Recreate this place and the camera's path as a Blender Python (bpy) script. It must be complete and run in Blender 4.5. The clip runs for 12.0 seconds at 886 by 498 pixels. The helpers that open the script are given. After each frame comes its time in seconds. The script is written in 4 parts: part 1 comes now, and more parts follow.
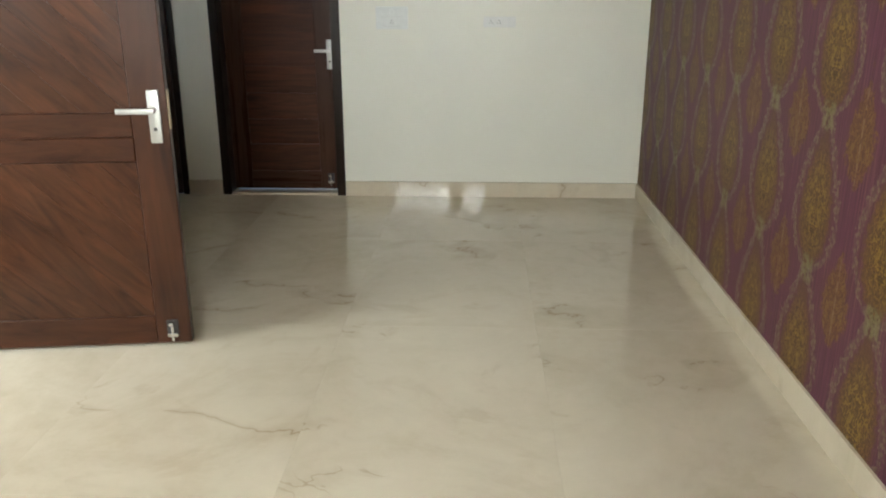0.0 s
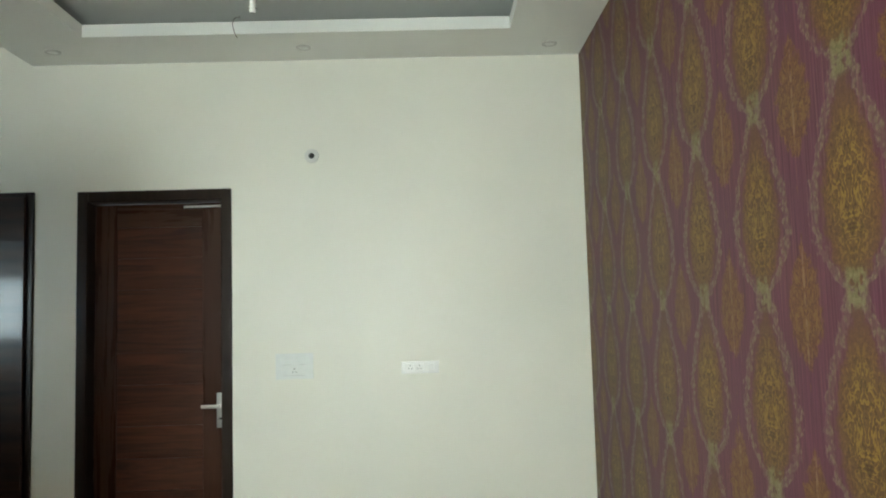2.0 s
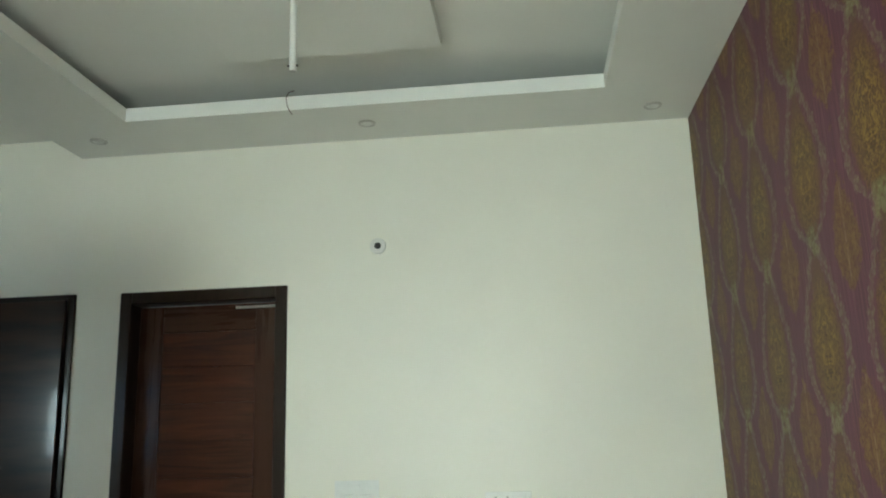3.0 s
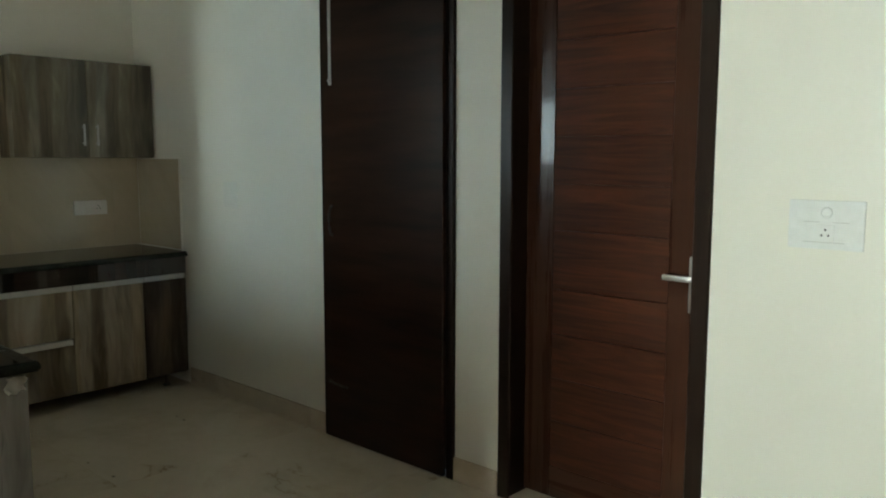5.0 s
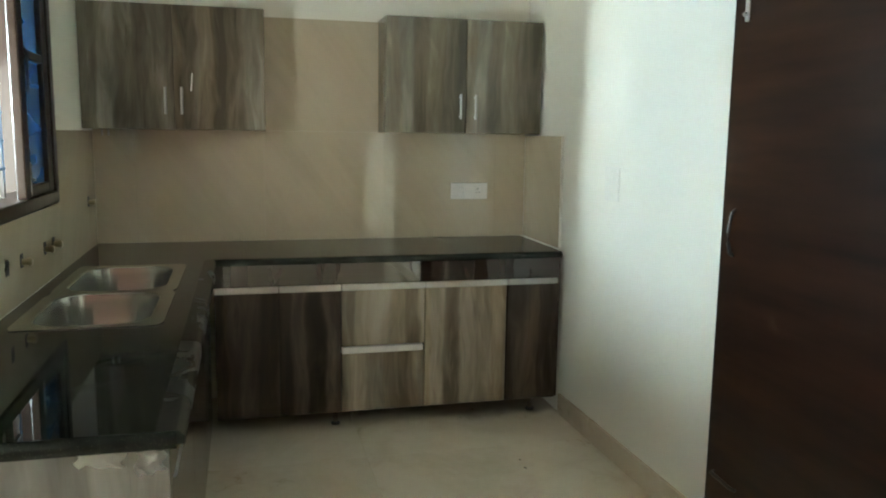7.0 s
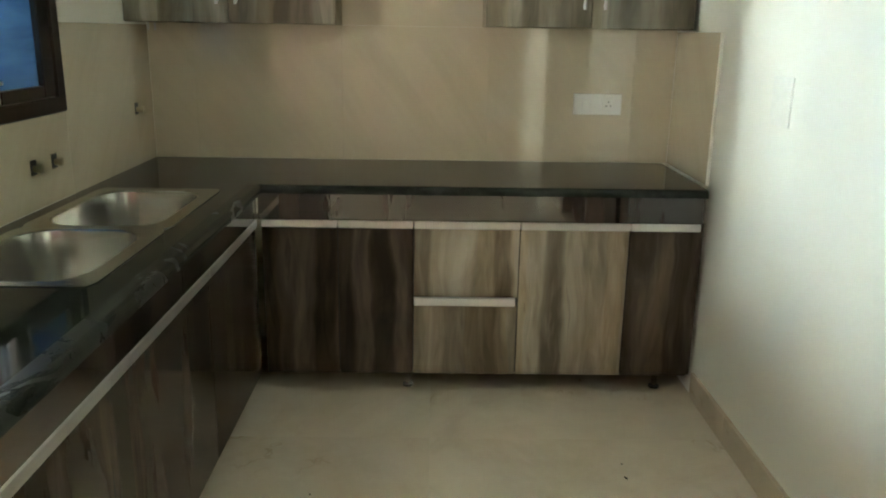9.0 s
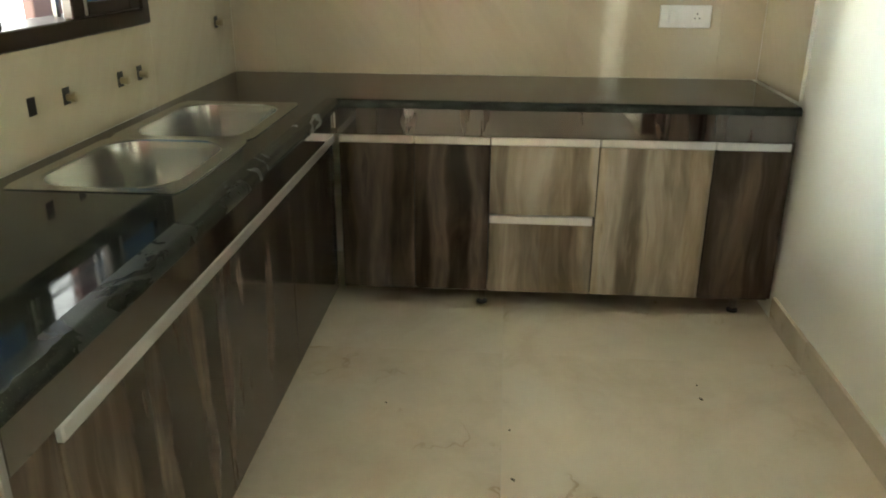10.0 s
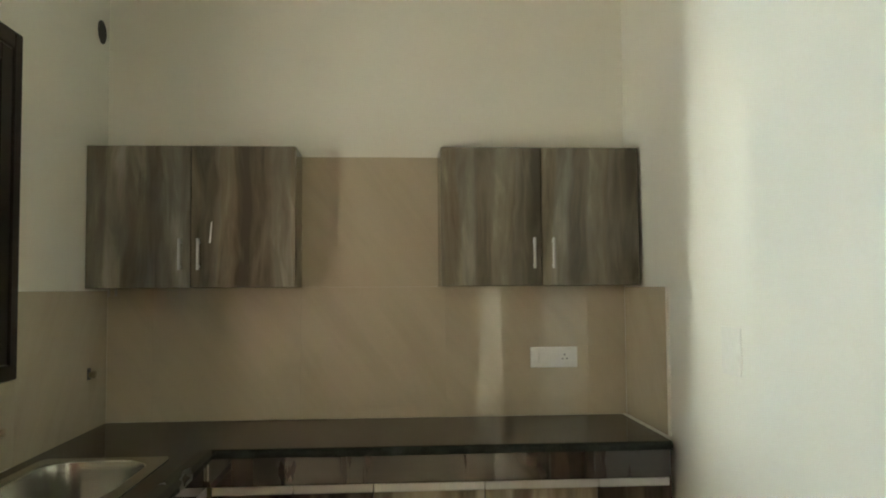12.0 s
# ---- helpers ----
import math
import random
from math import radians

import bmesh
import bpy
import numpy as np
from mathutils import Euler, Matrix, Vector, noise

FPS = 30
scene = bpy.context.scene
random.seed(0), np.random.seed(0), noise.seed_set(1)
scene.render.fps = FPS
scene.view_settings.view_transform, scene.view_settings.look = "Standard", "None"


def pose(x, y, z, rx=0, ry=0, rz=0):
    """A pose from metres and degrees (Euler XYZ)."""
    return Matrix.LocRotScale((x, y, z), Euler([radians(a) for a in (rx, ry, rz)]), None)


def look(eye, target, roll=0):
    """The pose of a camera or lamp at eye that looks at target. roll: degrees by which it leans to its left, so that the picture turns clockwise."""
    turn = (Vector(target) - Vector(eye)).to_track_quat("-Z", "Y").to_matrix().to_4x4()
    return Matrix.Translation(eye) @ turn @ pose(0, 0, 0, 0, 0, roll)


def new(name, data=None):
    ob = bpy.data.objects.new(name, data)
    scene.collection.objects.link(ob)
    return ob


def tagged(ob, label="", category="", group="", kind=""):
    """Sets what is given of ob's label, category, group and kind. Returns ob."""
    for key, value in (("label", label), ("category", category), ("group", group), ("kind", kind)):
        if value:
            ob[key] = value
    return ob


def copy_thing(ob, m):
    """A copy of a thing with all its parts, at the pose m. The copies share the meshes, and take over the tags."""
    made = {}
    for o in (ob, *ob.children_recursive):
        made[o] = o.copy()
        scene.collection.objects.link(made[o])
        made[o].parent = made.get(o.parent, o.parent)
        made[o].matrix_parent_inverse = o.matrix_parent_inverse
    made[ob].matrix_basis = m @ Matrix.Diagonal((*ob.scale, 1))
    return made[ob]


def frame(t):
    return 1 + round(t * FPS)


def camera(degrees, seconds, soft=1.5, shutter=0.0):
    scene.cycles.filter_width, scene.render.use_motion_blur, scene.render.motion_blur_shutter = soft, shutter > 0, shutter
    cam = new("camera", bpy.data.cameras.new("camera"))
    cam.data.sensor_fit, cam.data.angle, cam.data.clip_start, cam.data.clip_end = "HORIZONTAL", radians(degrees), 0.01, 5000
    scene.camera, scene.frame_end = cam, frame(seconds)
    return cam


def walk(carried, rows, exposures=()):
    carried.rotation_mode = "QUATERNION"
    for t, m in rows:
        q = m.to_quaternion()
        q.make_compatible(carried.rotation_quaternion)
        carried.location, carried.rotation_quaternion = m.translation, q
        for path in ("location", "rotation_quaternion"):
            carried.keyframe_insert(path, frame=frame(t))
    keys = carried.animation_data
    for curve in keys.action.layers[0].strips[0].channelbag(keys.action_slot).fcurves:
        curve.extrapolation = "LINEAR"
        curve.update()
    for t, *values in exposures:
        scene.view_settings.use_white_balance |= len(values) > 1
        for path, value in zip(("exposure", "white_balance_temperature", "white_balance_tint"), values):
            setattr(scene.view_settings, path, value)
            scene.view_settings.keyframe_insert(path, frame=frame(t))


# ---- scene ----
cam = camera(58.5, 12.0, 2.0)
PATH = [
    (0, (-1.069, -5.217, 1.322), (-1.155, -3.317, 0.703), -0.1),
    (0.5, (-1.019, -5.162, 1.329), (-0.929, -3.236, 0.796), -1.3),
    (1, (-1.012, -4.955, 1.354), (-0.885, -2.989, 1.011), -1.5),
    (1.5, (-0.981, -4.700, 1.395), (-0.854, -2.705, 1.337), -1.5),
    (2, (-0.876, -4.361, 1.417), (-0.842, -2.369, 1.584), -1.6),
    (2.5, (-0.870, -4.081, 1.437), (-0.927, -2.110, 1.773), -2.2),
    (2.7, (-0.836, -3.914, 1.465), (-0.947, -1.974, 1.938), -2.0),
    (4.3, (-0.788, -2.843, 1.39), (-1.596, -1.016, 1.292), -1.0),
    (4.5, (-0.822, -2.713, 1.378), (-1.767, -0.958, 1.217), -0.7),
    (5, (-0.911, -2.403, 1.353), (-2.254, -0.939, 1.123), 0.1),
    (5.5, (-1.093, -2.085, 1.347), (-2.737, -0.966, 1.129), -0.7),
    (6, (-1.293, -1.845, 1.341), (-3.096, -1.014, 1.104), -0.0),
    (6.5, (-1.466, -1.657, 1.349), (-3.346, -1.035, 1.064), 0.5),
    (8.5, (-2.345, -1.053, 1.326), (-4.303, -0.855, 0.968), 1.4),
    (9, (-2.403, -1.0, 1.329), (-4.331, -0.971, 0.799), 0.9),
    (9.5, (-2.413, -1.003, 1.312), (-4.282, -1.096, 0.606), 0.7),
    (10, (-2.406, -1.024, 1.301), (-4.269, -1.165, 0.587), 0.3),
    (10.5, (-2.408, -1.011, 1.313), (-4.328, -1.158, 0.773), 0.1),
    (11, (-2.4, -1.019, 1.326), (-4.383, -1.123, 1.088), -0.1),
    (11.5, (-2.395, -1.017, 1.335), (-4.394, -1.063, 1.377), -0.2),
    (12, (-2.407, -1.003, 1.342), (-4.401, -0.871, 1.44), -0.4),
]
walk(cam, [(t, look(eye, target, roll)) for t, eye, target, roll in PATH],
     [(0, -0.25, 6700, 12), (1, 0.0, 6600, 11), (1.5, 0.1, 6600, 10), (2, 0.0, 6500, 4), (2.7, -0.1, 6500, 0), (4.3, -0.2, 6150, -2),
      (4.6, -0.15, 6300, -1), (5.0, 0.15, 6600, 1), (5.5, 0.95, 8000, 4), (6.0, 1.75, 7000, 4), (6.5, 1.8, 6500, 3), (8.5, 1.85, 5950, 0),
      (9.0, 2.05, 6700, 3), (9.5, 2.3, 7100, 6), (10.0, 2.35, 7100, 5), (10.5, 2.3, 7000, 4), (11, 1.95, 7300, 6), (11.5, 1.65, 7350, 7), (12, 1.45, 7400, 7)])

# ---- daylight ----
world = bpy.data.worlds.new("overcast")
scene.world = world
world.use_nodes = True
wn = world.node_tree
sky = wn.nodes.new("ShaderNodeTexSky")
sky.sky_type, sky.sun_disc = "NISHITA", False
sky.sun_elevation, sky.sun_rotation = radians(50), radians(200)
wn.links.new(sky.outputs[0], wn.nodes["Background"].inputs[0])
wn.nodes["Background"].inputs[1].default_value = 0.12
sun = new("sun", bpy.data.lights.new("sun", "SUN"))
sun.data.energy, sun.data.angle, sun.data.color = 1.0, radians(12), (1.0, 0.96, 0.9)
sun.matrix_world = look((-6, -12, 16), (-2, 0, 0))


def window_lamp(name, eye, target, w, h, power, color):
    lamp = new(name, bpy.data.lights.new(name, "AREA"))
    lamp.data.shape, lamp.data.size, lamp.data.size_y = "RECTANGLE", w, h
    lamp.data.energy, lamp.data.color = power, color
    lamp.matrix_world = look(eye, target)
    return lamp


window_lamp("skylight_south", (-1.35, -8.20, 1.90), (-1.35, 0, 1.10), 3.6, 2.7, 1450, (0.92, 1.0, 0.985))
window_lamp("skylight_entrance", (-3.75, -3.05, 1.25), (0, -3.05, 1.15), 0.9, 2.0, 34, (0.92, 1.0, 0.985))
window_lamp("skylight_kitchen", (-4.78, -4.30, 1.62), (-4.30, 0, 1.62), 2.1, 0.60, 165, (0.76, 0.92, 1.0))
# added warm fill outside the kitchen window, aimed up to brighten the west wall
window_lamp("skylight_kitchen_high", (-3.64, -2.90, 1.25), (-5.73, -0.9, 2.15), 1.1, 0.9, 30, (1.0, 0.97, 0.90))


# ---- materials ----
class Nodes:
    """A small writer for node materials."""

    def __init__(self, name, rough=0.5, metal=0.0, base=(0.5, 0.5, 0.5)):
        self.m = bpy.data.materials.new(name)
        self.m.use_nodes = True
        self.t = self.m.node_tree
        self.b = self.t.nodes["Principled BSDF"]
        self.b.inputs["Roughness"].default_value = rough
        self.b.inputs["Metallic"].default_value = metal
        self.b.inputs["Base Color"].default_value = (*base, 1)

    def link(self, value, socket):
        if isinstance(value, (int, float)):
            socket.default_value = value
        elif isinstance(value, tuple):
            socket.default_value = value if len(value) == len(socket.default_value) else (*value, 1)
        else:
            self.t.links.new(value, socket)

    def math(self, op, a, b=0.0, c=0.0):
        n = self.t.nodes.new("ShaderNodeMath")
        n.operation = op
        for value, socket in zip((a, b, c), n.inputs):
            self.link(value, socket)
        return n.outputs[0]

    def position(self):
        return self.t.nodes.new("ShaderNodeNewGeometry").outputs["Position"]

    def local(self):
        return self.t.nodes.new("ShaderNodeTexCoord").outputs["Object"]

    def split(self, v):
        n = self.t.nodes.new("ShaderNodeSeparateXYZ")
        self.link(v, n.inputs[0])
        return n.outputs

    def join(self, x, y, z):
        n = self.t.nodes.new("ShaderNodeCombineXYZ")
        for value, socket in zip((x, y, z), n.inputs):
            self.link(value, socket)
        return n.outputs[0]

    def chance(self):
        return self.t.nodes.new("ShaderNodeObjectInfo").outputs["Random"]

    def scaled(self, v, scale, shift=0.0):
        """v times scale, moved by shift along all axes."""
        n = self.t.nodes.new("ShaderNodeVectorMath")
        n.operation = "MULTIPLY_ADD"
        self.link(v, n.inputs[0])
        self.link(scale, n.inputs[1])
        if isinstance(shift, (int, float)):
            shift = (shift, shift, shift)
        self.link(shift, n.inputs[2])
        return n.outputs[0]

    def noise(self, v, scale=1.0, detail=4.0, rough=0.55, warp=0.0):
        n = self.t.nodes.new("ShaderNodeTexNoise")
        self.link(v, n.inputs["Vector"])
        for key, value in (("Scale", scale), ("Detail", detail), ("Roughness", rough), ("Distortion", warp)):
            n.inputs[key].default_value = value
        return n.outputs["Fac"]

    def voronoi(self, v, scale=1.0, feature="F1"):
        n = self.t.nodes.new("ShaderNodeTexVoronoi")
        n.feature = feature
        self.link(v, n.inputs["Vector"])
        n.inputs["Scale"].default_value = scale
        return n.outputs["Distance"]

    def ramp(self, fac, *stops):
        n = self.t.nodes.new("ShaderNodeValToRGB")
        self.link(fac, n.inputs[0])
        r = n.color_ramp
        while len(r.elements) < len(stops):
            r.elements.new(0.5)
        for e, (p, c) in zip(r.elements, stops):
            e.position, e.color = p, (*c, 1)
        return n.outputs[0]

    def mix(self, fac, a, b):
        n = self.t.nodes.new("ShaderNodeMix")
        n.data_type = "RGBA"
        self.link(fac, n.inputs[0])
        self.link(a, n.inputs[6])
        self.link(b, n.inputs[7])
        return n.outputs[2]

    def step(self, x, lo, hi):
        """0 below lo, 1 above hi, smooth between (lo > hi turns it round)."""
        n = self.t.nodes.new("ShaderNodeMapRange")
        n.interpolation_type = "SMOOTHSTEP"
        self.link(x, n.inputs[0])
        if lo < hi:
            rows = (lo, hi, 0, 1)
        else:
            rows = (hi, lo, 1, 0)
        for value, socket in zip(rows, n.inputs[1:5]):
            self.link(value, socket)
        return n.outputs[0]

    def bump(self, height, strength=0.2, distance=0.01):
        n = self.t.nodes.new("ShaderNodeBump")
        n.inputs["Strength"].default_value, n.inputs["Distance"].default_value = strength, distance
        self.link(height, n.inputs["Height"])
        self.link(n.outputs[0], self.b.inputs["Normal"])
        return self

    def done(self, color=None, rough=None):
        if color is not None:
            self.link(color, self.b.inputs["Base Color"])
        if rough is not None:
            self.link(rough, self.b.inputs["Roughness"])
        return self.m


def paint(name, base, rough=0.45, stain=0.06):
    n = Nodes(name, rough)
    p = n.position()
    big, fine = n.noise(p, 0.9, 3), n.noise(p, 60, 3)
    dark = tuple(c * (1 - 2 * stain) for c in base)
    light = tuple(min(c * (1 + stain), 0.9) for c in base)
    col = n.ramp(big, (0.3, dark), (0.7, light))
    n.bump(fine, 0.06, 0.004)
    return n.done(col, n.math("MULTIPLY_ADD", big, 0.12, rough - 0.06))


def marble(name, light, mid, vein, rough, slant=False, gloss=0.8, veins=1.0):
    """Polished cream tile with soft clouds and sparse crooked brown veins; every tile has a cut of its own."""
    n = Nodes(name, rough)
    n.b.inputs["Specular IOR Level"].default_value = gloss
    p = n.scaled(n.position(), (1, 1, 1), n.scaled(n.join(n.chance(), n.chance(), n.chance()), (31, 17, 9)))
    if slant:
        x, y, z = n.split(p)
        across = n.math("ADD", n.math("ADD", x, y), n.math("MULTIPLY", z, 0.7))
        along = n.math("SUBTRACT", z, y)
        clouds = n.noise(n.join(n.math("MULTIPLY", across, 4.2), n.math("MULTIPLY", along, 0.8), 0.0), 1.0, 5, 0.6, 0.7)
        streak = n.noise(n.join(n.math("MULTIPLY", across, 17), n.math("MULTIPLY", along, 1.8), 4.0), 1.0, 3, 0.5, 0.8)
        clouds = n.math("MULTIPLY_ADD", streak, 0.3, n.math("MULTIPLY", clouds, 0.7))
    else:
        clouds = n.noise(p, 1.25, 7, 0.62, 1.1)
        mottle = n.noise(p, 11, 5, 0.6, 0.4)
        clouds = n.math("MULTIPLY_ADD", mottle, 0.22, n.math("MULTIPLY", clouds, 0.78))
    col = n.ramp(clouds, (0.34, mid), (0.50, tuple(0.35 * m + 0.65 * c for m, c in zip(mid, light))), (0.64, light))
    # long crooked cracks, seen in short stretches only
    line = n.noise(n.scaled(p, (1.0, 1.35, 1.1)), 1.25, 5, 0.52, 0.25)
    ridge = n.math("ABSOLUTE", n.math("SUBTRACT", line, 0.5))
    broken = n.step(n.noise(p, 1.7, 4, 0.6), 0.515, 0.615)
    thin = n.math("MULTIPLY", n.step(ridge, 0.0050, 0.0004), broken)
    halo = n.math("MULTIPLY", n.step(ridge, 0.045, 0.0), broken)
    warm = n.step(n.noise(p, 2.6, 4, 0.6, 0.8), 0.57, 0.72)
    blend = tuple(0.62 * c + 0.38 * v for c, v in zip(mid, vein))
    col = n.mix(n.math("MULTIPLY", warm, 0.30 * veins), col, blend)
    col = n.mix(n.math("MULTIPLY", halo, 0.38 * veins), col, blend)
    col = n.mix(n.math("MULTIPLY", thin, 0.55 * veins), col, vein)
    smear = n.noise(p, 2.2, 3)
    return n.done(col, n.math("MULTIPLY_ADD", smear, 0.008, rough - 0.004))


def laminate(name, dark, mid, light, rough=0.16, gloss=0.4, coat=0.0):
    """Glossy wood-print laminate: broad wandering upright bands with soft figure between them."""
    n = Nodes(name, rough)
    n.b.inputs["Specular IOR Level"].default_value = gloss
    n.b.inputs["Coat Weight"].default_value = coat
    n.b.inputs["Coat Roughness"].default_value = 0.03
    r = n.chance()
    p = n.scaled(n.position(), (1, 1, 1), n.scaled(n.join(r, r, r), (7, 13, 5)))
    x, y, z = n.split(p)
    drift = n.noise(n.scaled(p, (5, 5, 2.2)), 1.0, 3, 0.55)
    across = n.math("ADD", n.math("ADD", x, y), n.math("MULTIPLY", drift, 0.085))
    jog = n.math("MULTIPLY", n.noise(n.scaled(p, (9, 9, 5)), 1.0, 2), 0.010)
    cut = n.math("MULTIPLY", n.math("ADD", across, jog), 14)
    stave, within = n.math("FLOOR", cut), n.math("FRACT", cut)
    tone = n.math("FRACT", n.math("MULTIPLY", n.math("SINE", n.math("MULTIPLY", stave, 12.9898)), 437.58))
    after = n.math("FRACT", n.math("MULTIPLY", n.math("SINE", n.math("MULTIPLY", n.math("ADD", stave, 1.0), 12.9898)), 437.58))
    soft = n.step(within, 0.72, 1.0)
    tone = n.math("ADD", n.math("MULTIPLY", tone, n.math("SUBTRACT", 1.0, soft)), n.math("MULTIPLY", after, soft))
    bands = n.noise(n.join(n.math("MULTIPLY", across, 8), n.math("MULTIPLY", z, 1.3), r), 1.0, 3, 0.5, 0.7)
    figure = n.noise(n.join(n.math("MULTIPLY", across, 17), n.math("MULTIPLY", z, 2.6), r), 1.0, 4, 0.55, 1.6)
    fine = n.noise(n.join(n.math("MULTIPLY", across, 120), n.math("MULTIPLY", z, 5), r), 1.0, 3, 0.55)
    mixd = n.math("MULTIPLY_ADD", figure, 0.24, n.math("MULTIPLY", bands, 0.46))
    mixd = n.math("ADD", mixd, n.math("MULTIPLY_ADD", tone, 0.22, -0.01))
    mixd = n.math("MULTIPLY_ADD", fine, 0.06, mixd)
    col = n.ramp(mixd, (0.34, dark), (0.51, mid), (0.70, light))
    hue = n.math("FRACT", n.math("MULTIPLY", n.math("SINE", n.math("MULTIPLY", stave, 7.233)), 911.7))
    col = n.mix(n.step(hue, 0.45, 0.9), col, n.scaled(col, (0.99, 0.94, 0.86)))
    wisp = n.math("MULTIPLY", n.step(n.noise(n.join(n.math("MULTIPLY", across, 42), n.math("MULTIPLY", z, 2.4), 3.0), 1.0, 4, 0.6, 1.0), 0.60, 0.72), n.step(bands, 0.42, 0.58))
    col = n.mix(n.math("MULTIPLY", wisp, 0.48), col, dark)
    return n.done(col, rough)


def veneer(name, dark, light, along=(1.2, 40, 34), rough=0.2, coat=0.4, slant=False, warp=0.5, relief=0.025, fine=6.0):
    """Polished dark wood; the grain runs along the axis with the smallest number."""
    n = Nodes(name, rough)
    n.b.inputs["Coat Weight"].default_value = coat
    n.b.inputs["Specular IOR Level"].default_value = 0.16
    n.b.inputs["Coat Roughness"].default_value = 0.08
    r = n.chance()
    v = n.local()
    if slant:
        x, y, z = n.split(v)
        v = n.join(n.math("SUBTRACT", x, z), y, n.math("ADD", x, z))
    p = n.scaled(v, along, n.scaled(n.join(r, r, r), (9, 5, 7)))
    grain = n.noise(p, 1.0, fine, 0.62, warp)
    tone = n.noise(n.scaled(n.local(), (0.8, 0.8, 2.5), n.math("MULTIPLY", r, 11)), 1.0, 3)
    fac = n.math("MULTIPLY_ADD", grain, 0.7, n.math("MULTIPLY", tone, 0.3))
    col = n.ramp(fac, (0.34, dark), (0.66, light))
    n.bump(grain, relief, 0.003)
    return n.done(col, n.math("MULTIPLY_ADD", grain, 0.12 if relief > 0 else 0.0, rough - 0.04 if relief > 0 else rough))


def plain(name, base, rough=0.4, metal=0.0):
    n = Nodes(name, rough, metal)
    f = n.noise(n.local(), 35, 3)
    col = n.ramp(f, (0.3, tuple(0.94 * c for c in base)), (0.7, base))
    return n.done(col, n.math("MULTIPLY_ADD", f, 0.1, rough - 0.05))


def brushed(name, base, rough=0.28):
    n = Nodes(name, rough, 1.0)
    f = n.noise(n.scaled(n.local(), (4, 40, 40)), 1.0, 2)
    col = n.ramp(f, (0.3, tuple(0.9 * c for c in base)), (0.7, base))
    return n.done(col, n.math("MULTIPLY_ADD", f, 0.06, rough - 0.03))


def steel():
    n = Nodes("stainless_steel", 0.25, 1.0, (0.46, 0.465, 0.43))
    wear = n.noise(n.local(), 3.0, 3)
    return n.done(None, n.math("MULTIPLY_ADD", wear, 0.10, 0.17))


def granite(name, dull=0.0):
    n = Nodes(name, 0.04)
    n.b.inputs["Specular IOR Level"].default_value = 0.17
    p = n.position()
    speck, cloud, smear = n.voronoi(p, 190), n.noise(p, 14, 5), n.noise(n.scaled(p, (3, 3, 3)), 1.0, 5, 0.65, 1.2)
    col = n.ramp(cloud, (0.3, (0.006, 0.008, 0.006)), (0.7, (0.020, 0.023, 0.018)))
    col = n.mix(n.step(speck, 0.22, 0.05), col, (0.075, 0.072, 0.055))
    # builders' dust wiped over the polish
    col = n.mix(n.math("MULTIPLY", n.step(smear, 0.50, 0.72), 0.10), col, (0.16, 0.18, 0.18))
    return n.done(col, n.math("MULTIPLY_ADD", n.step(smear, 0.42, 0.75), 0.10, 0.025 + dull))


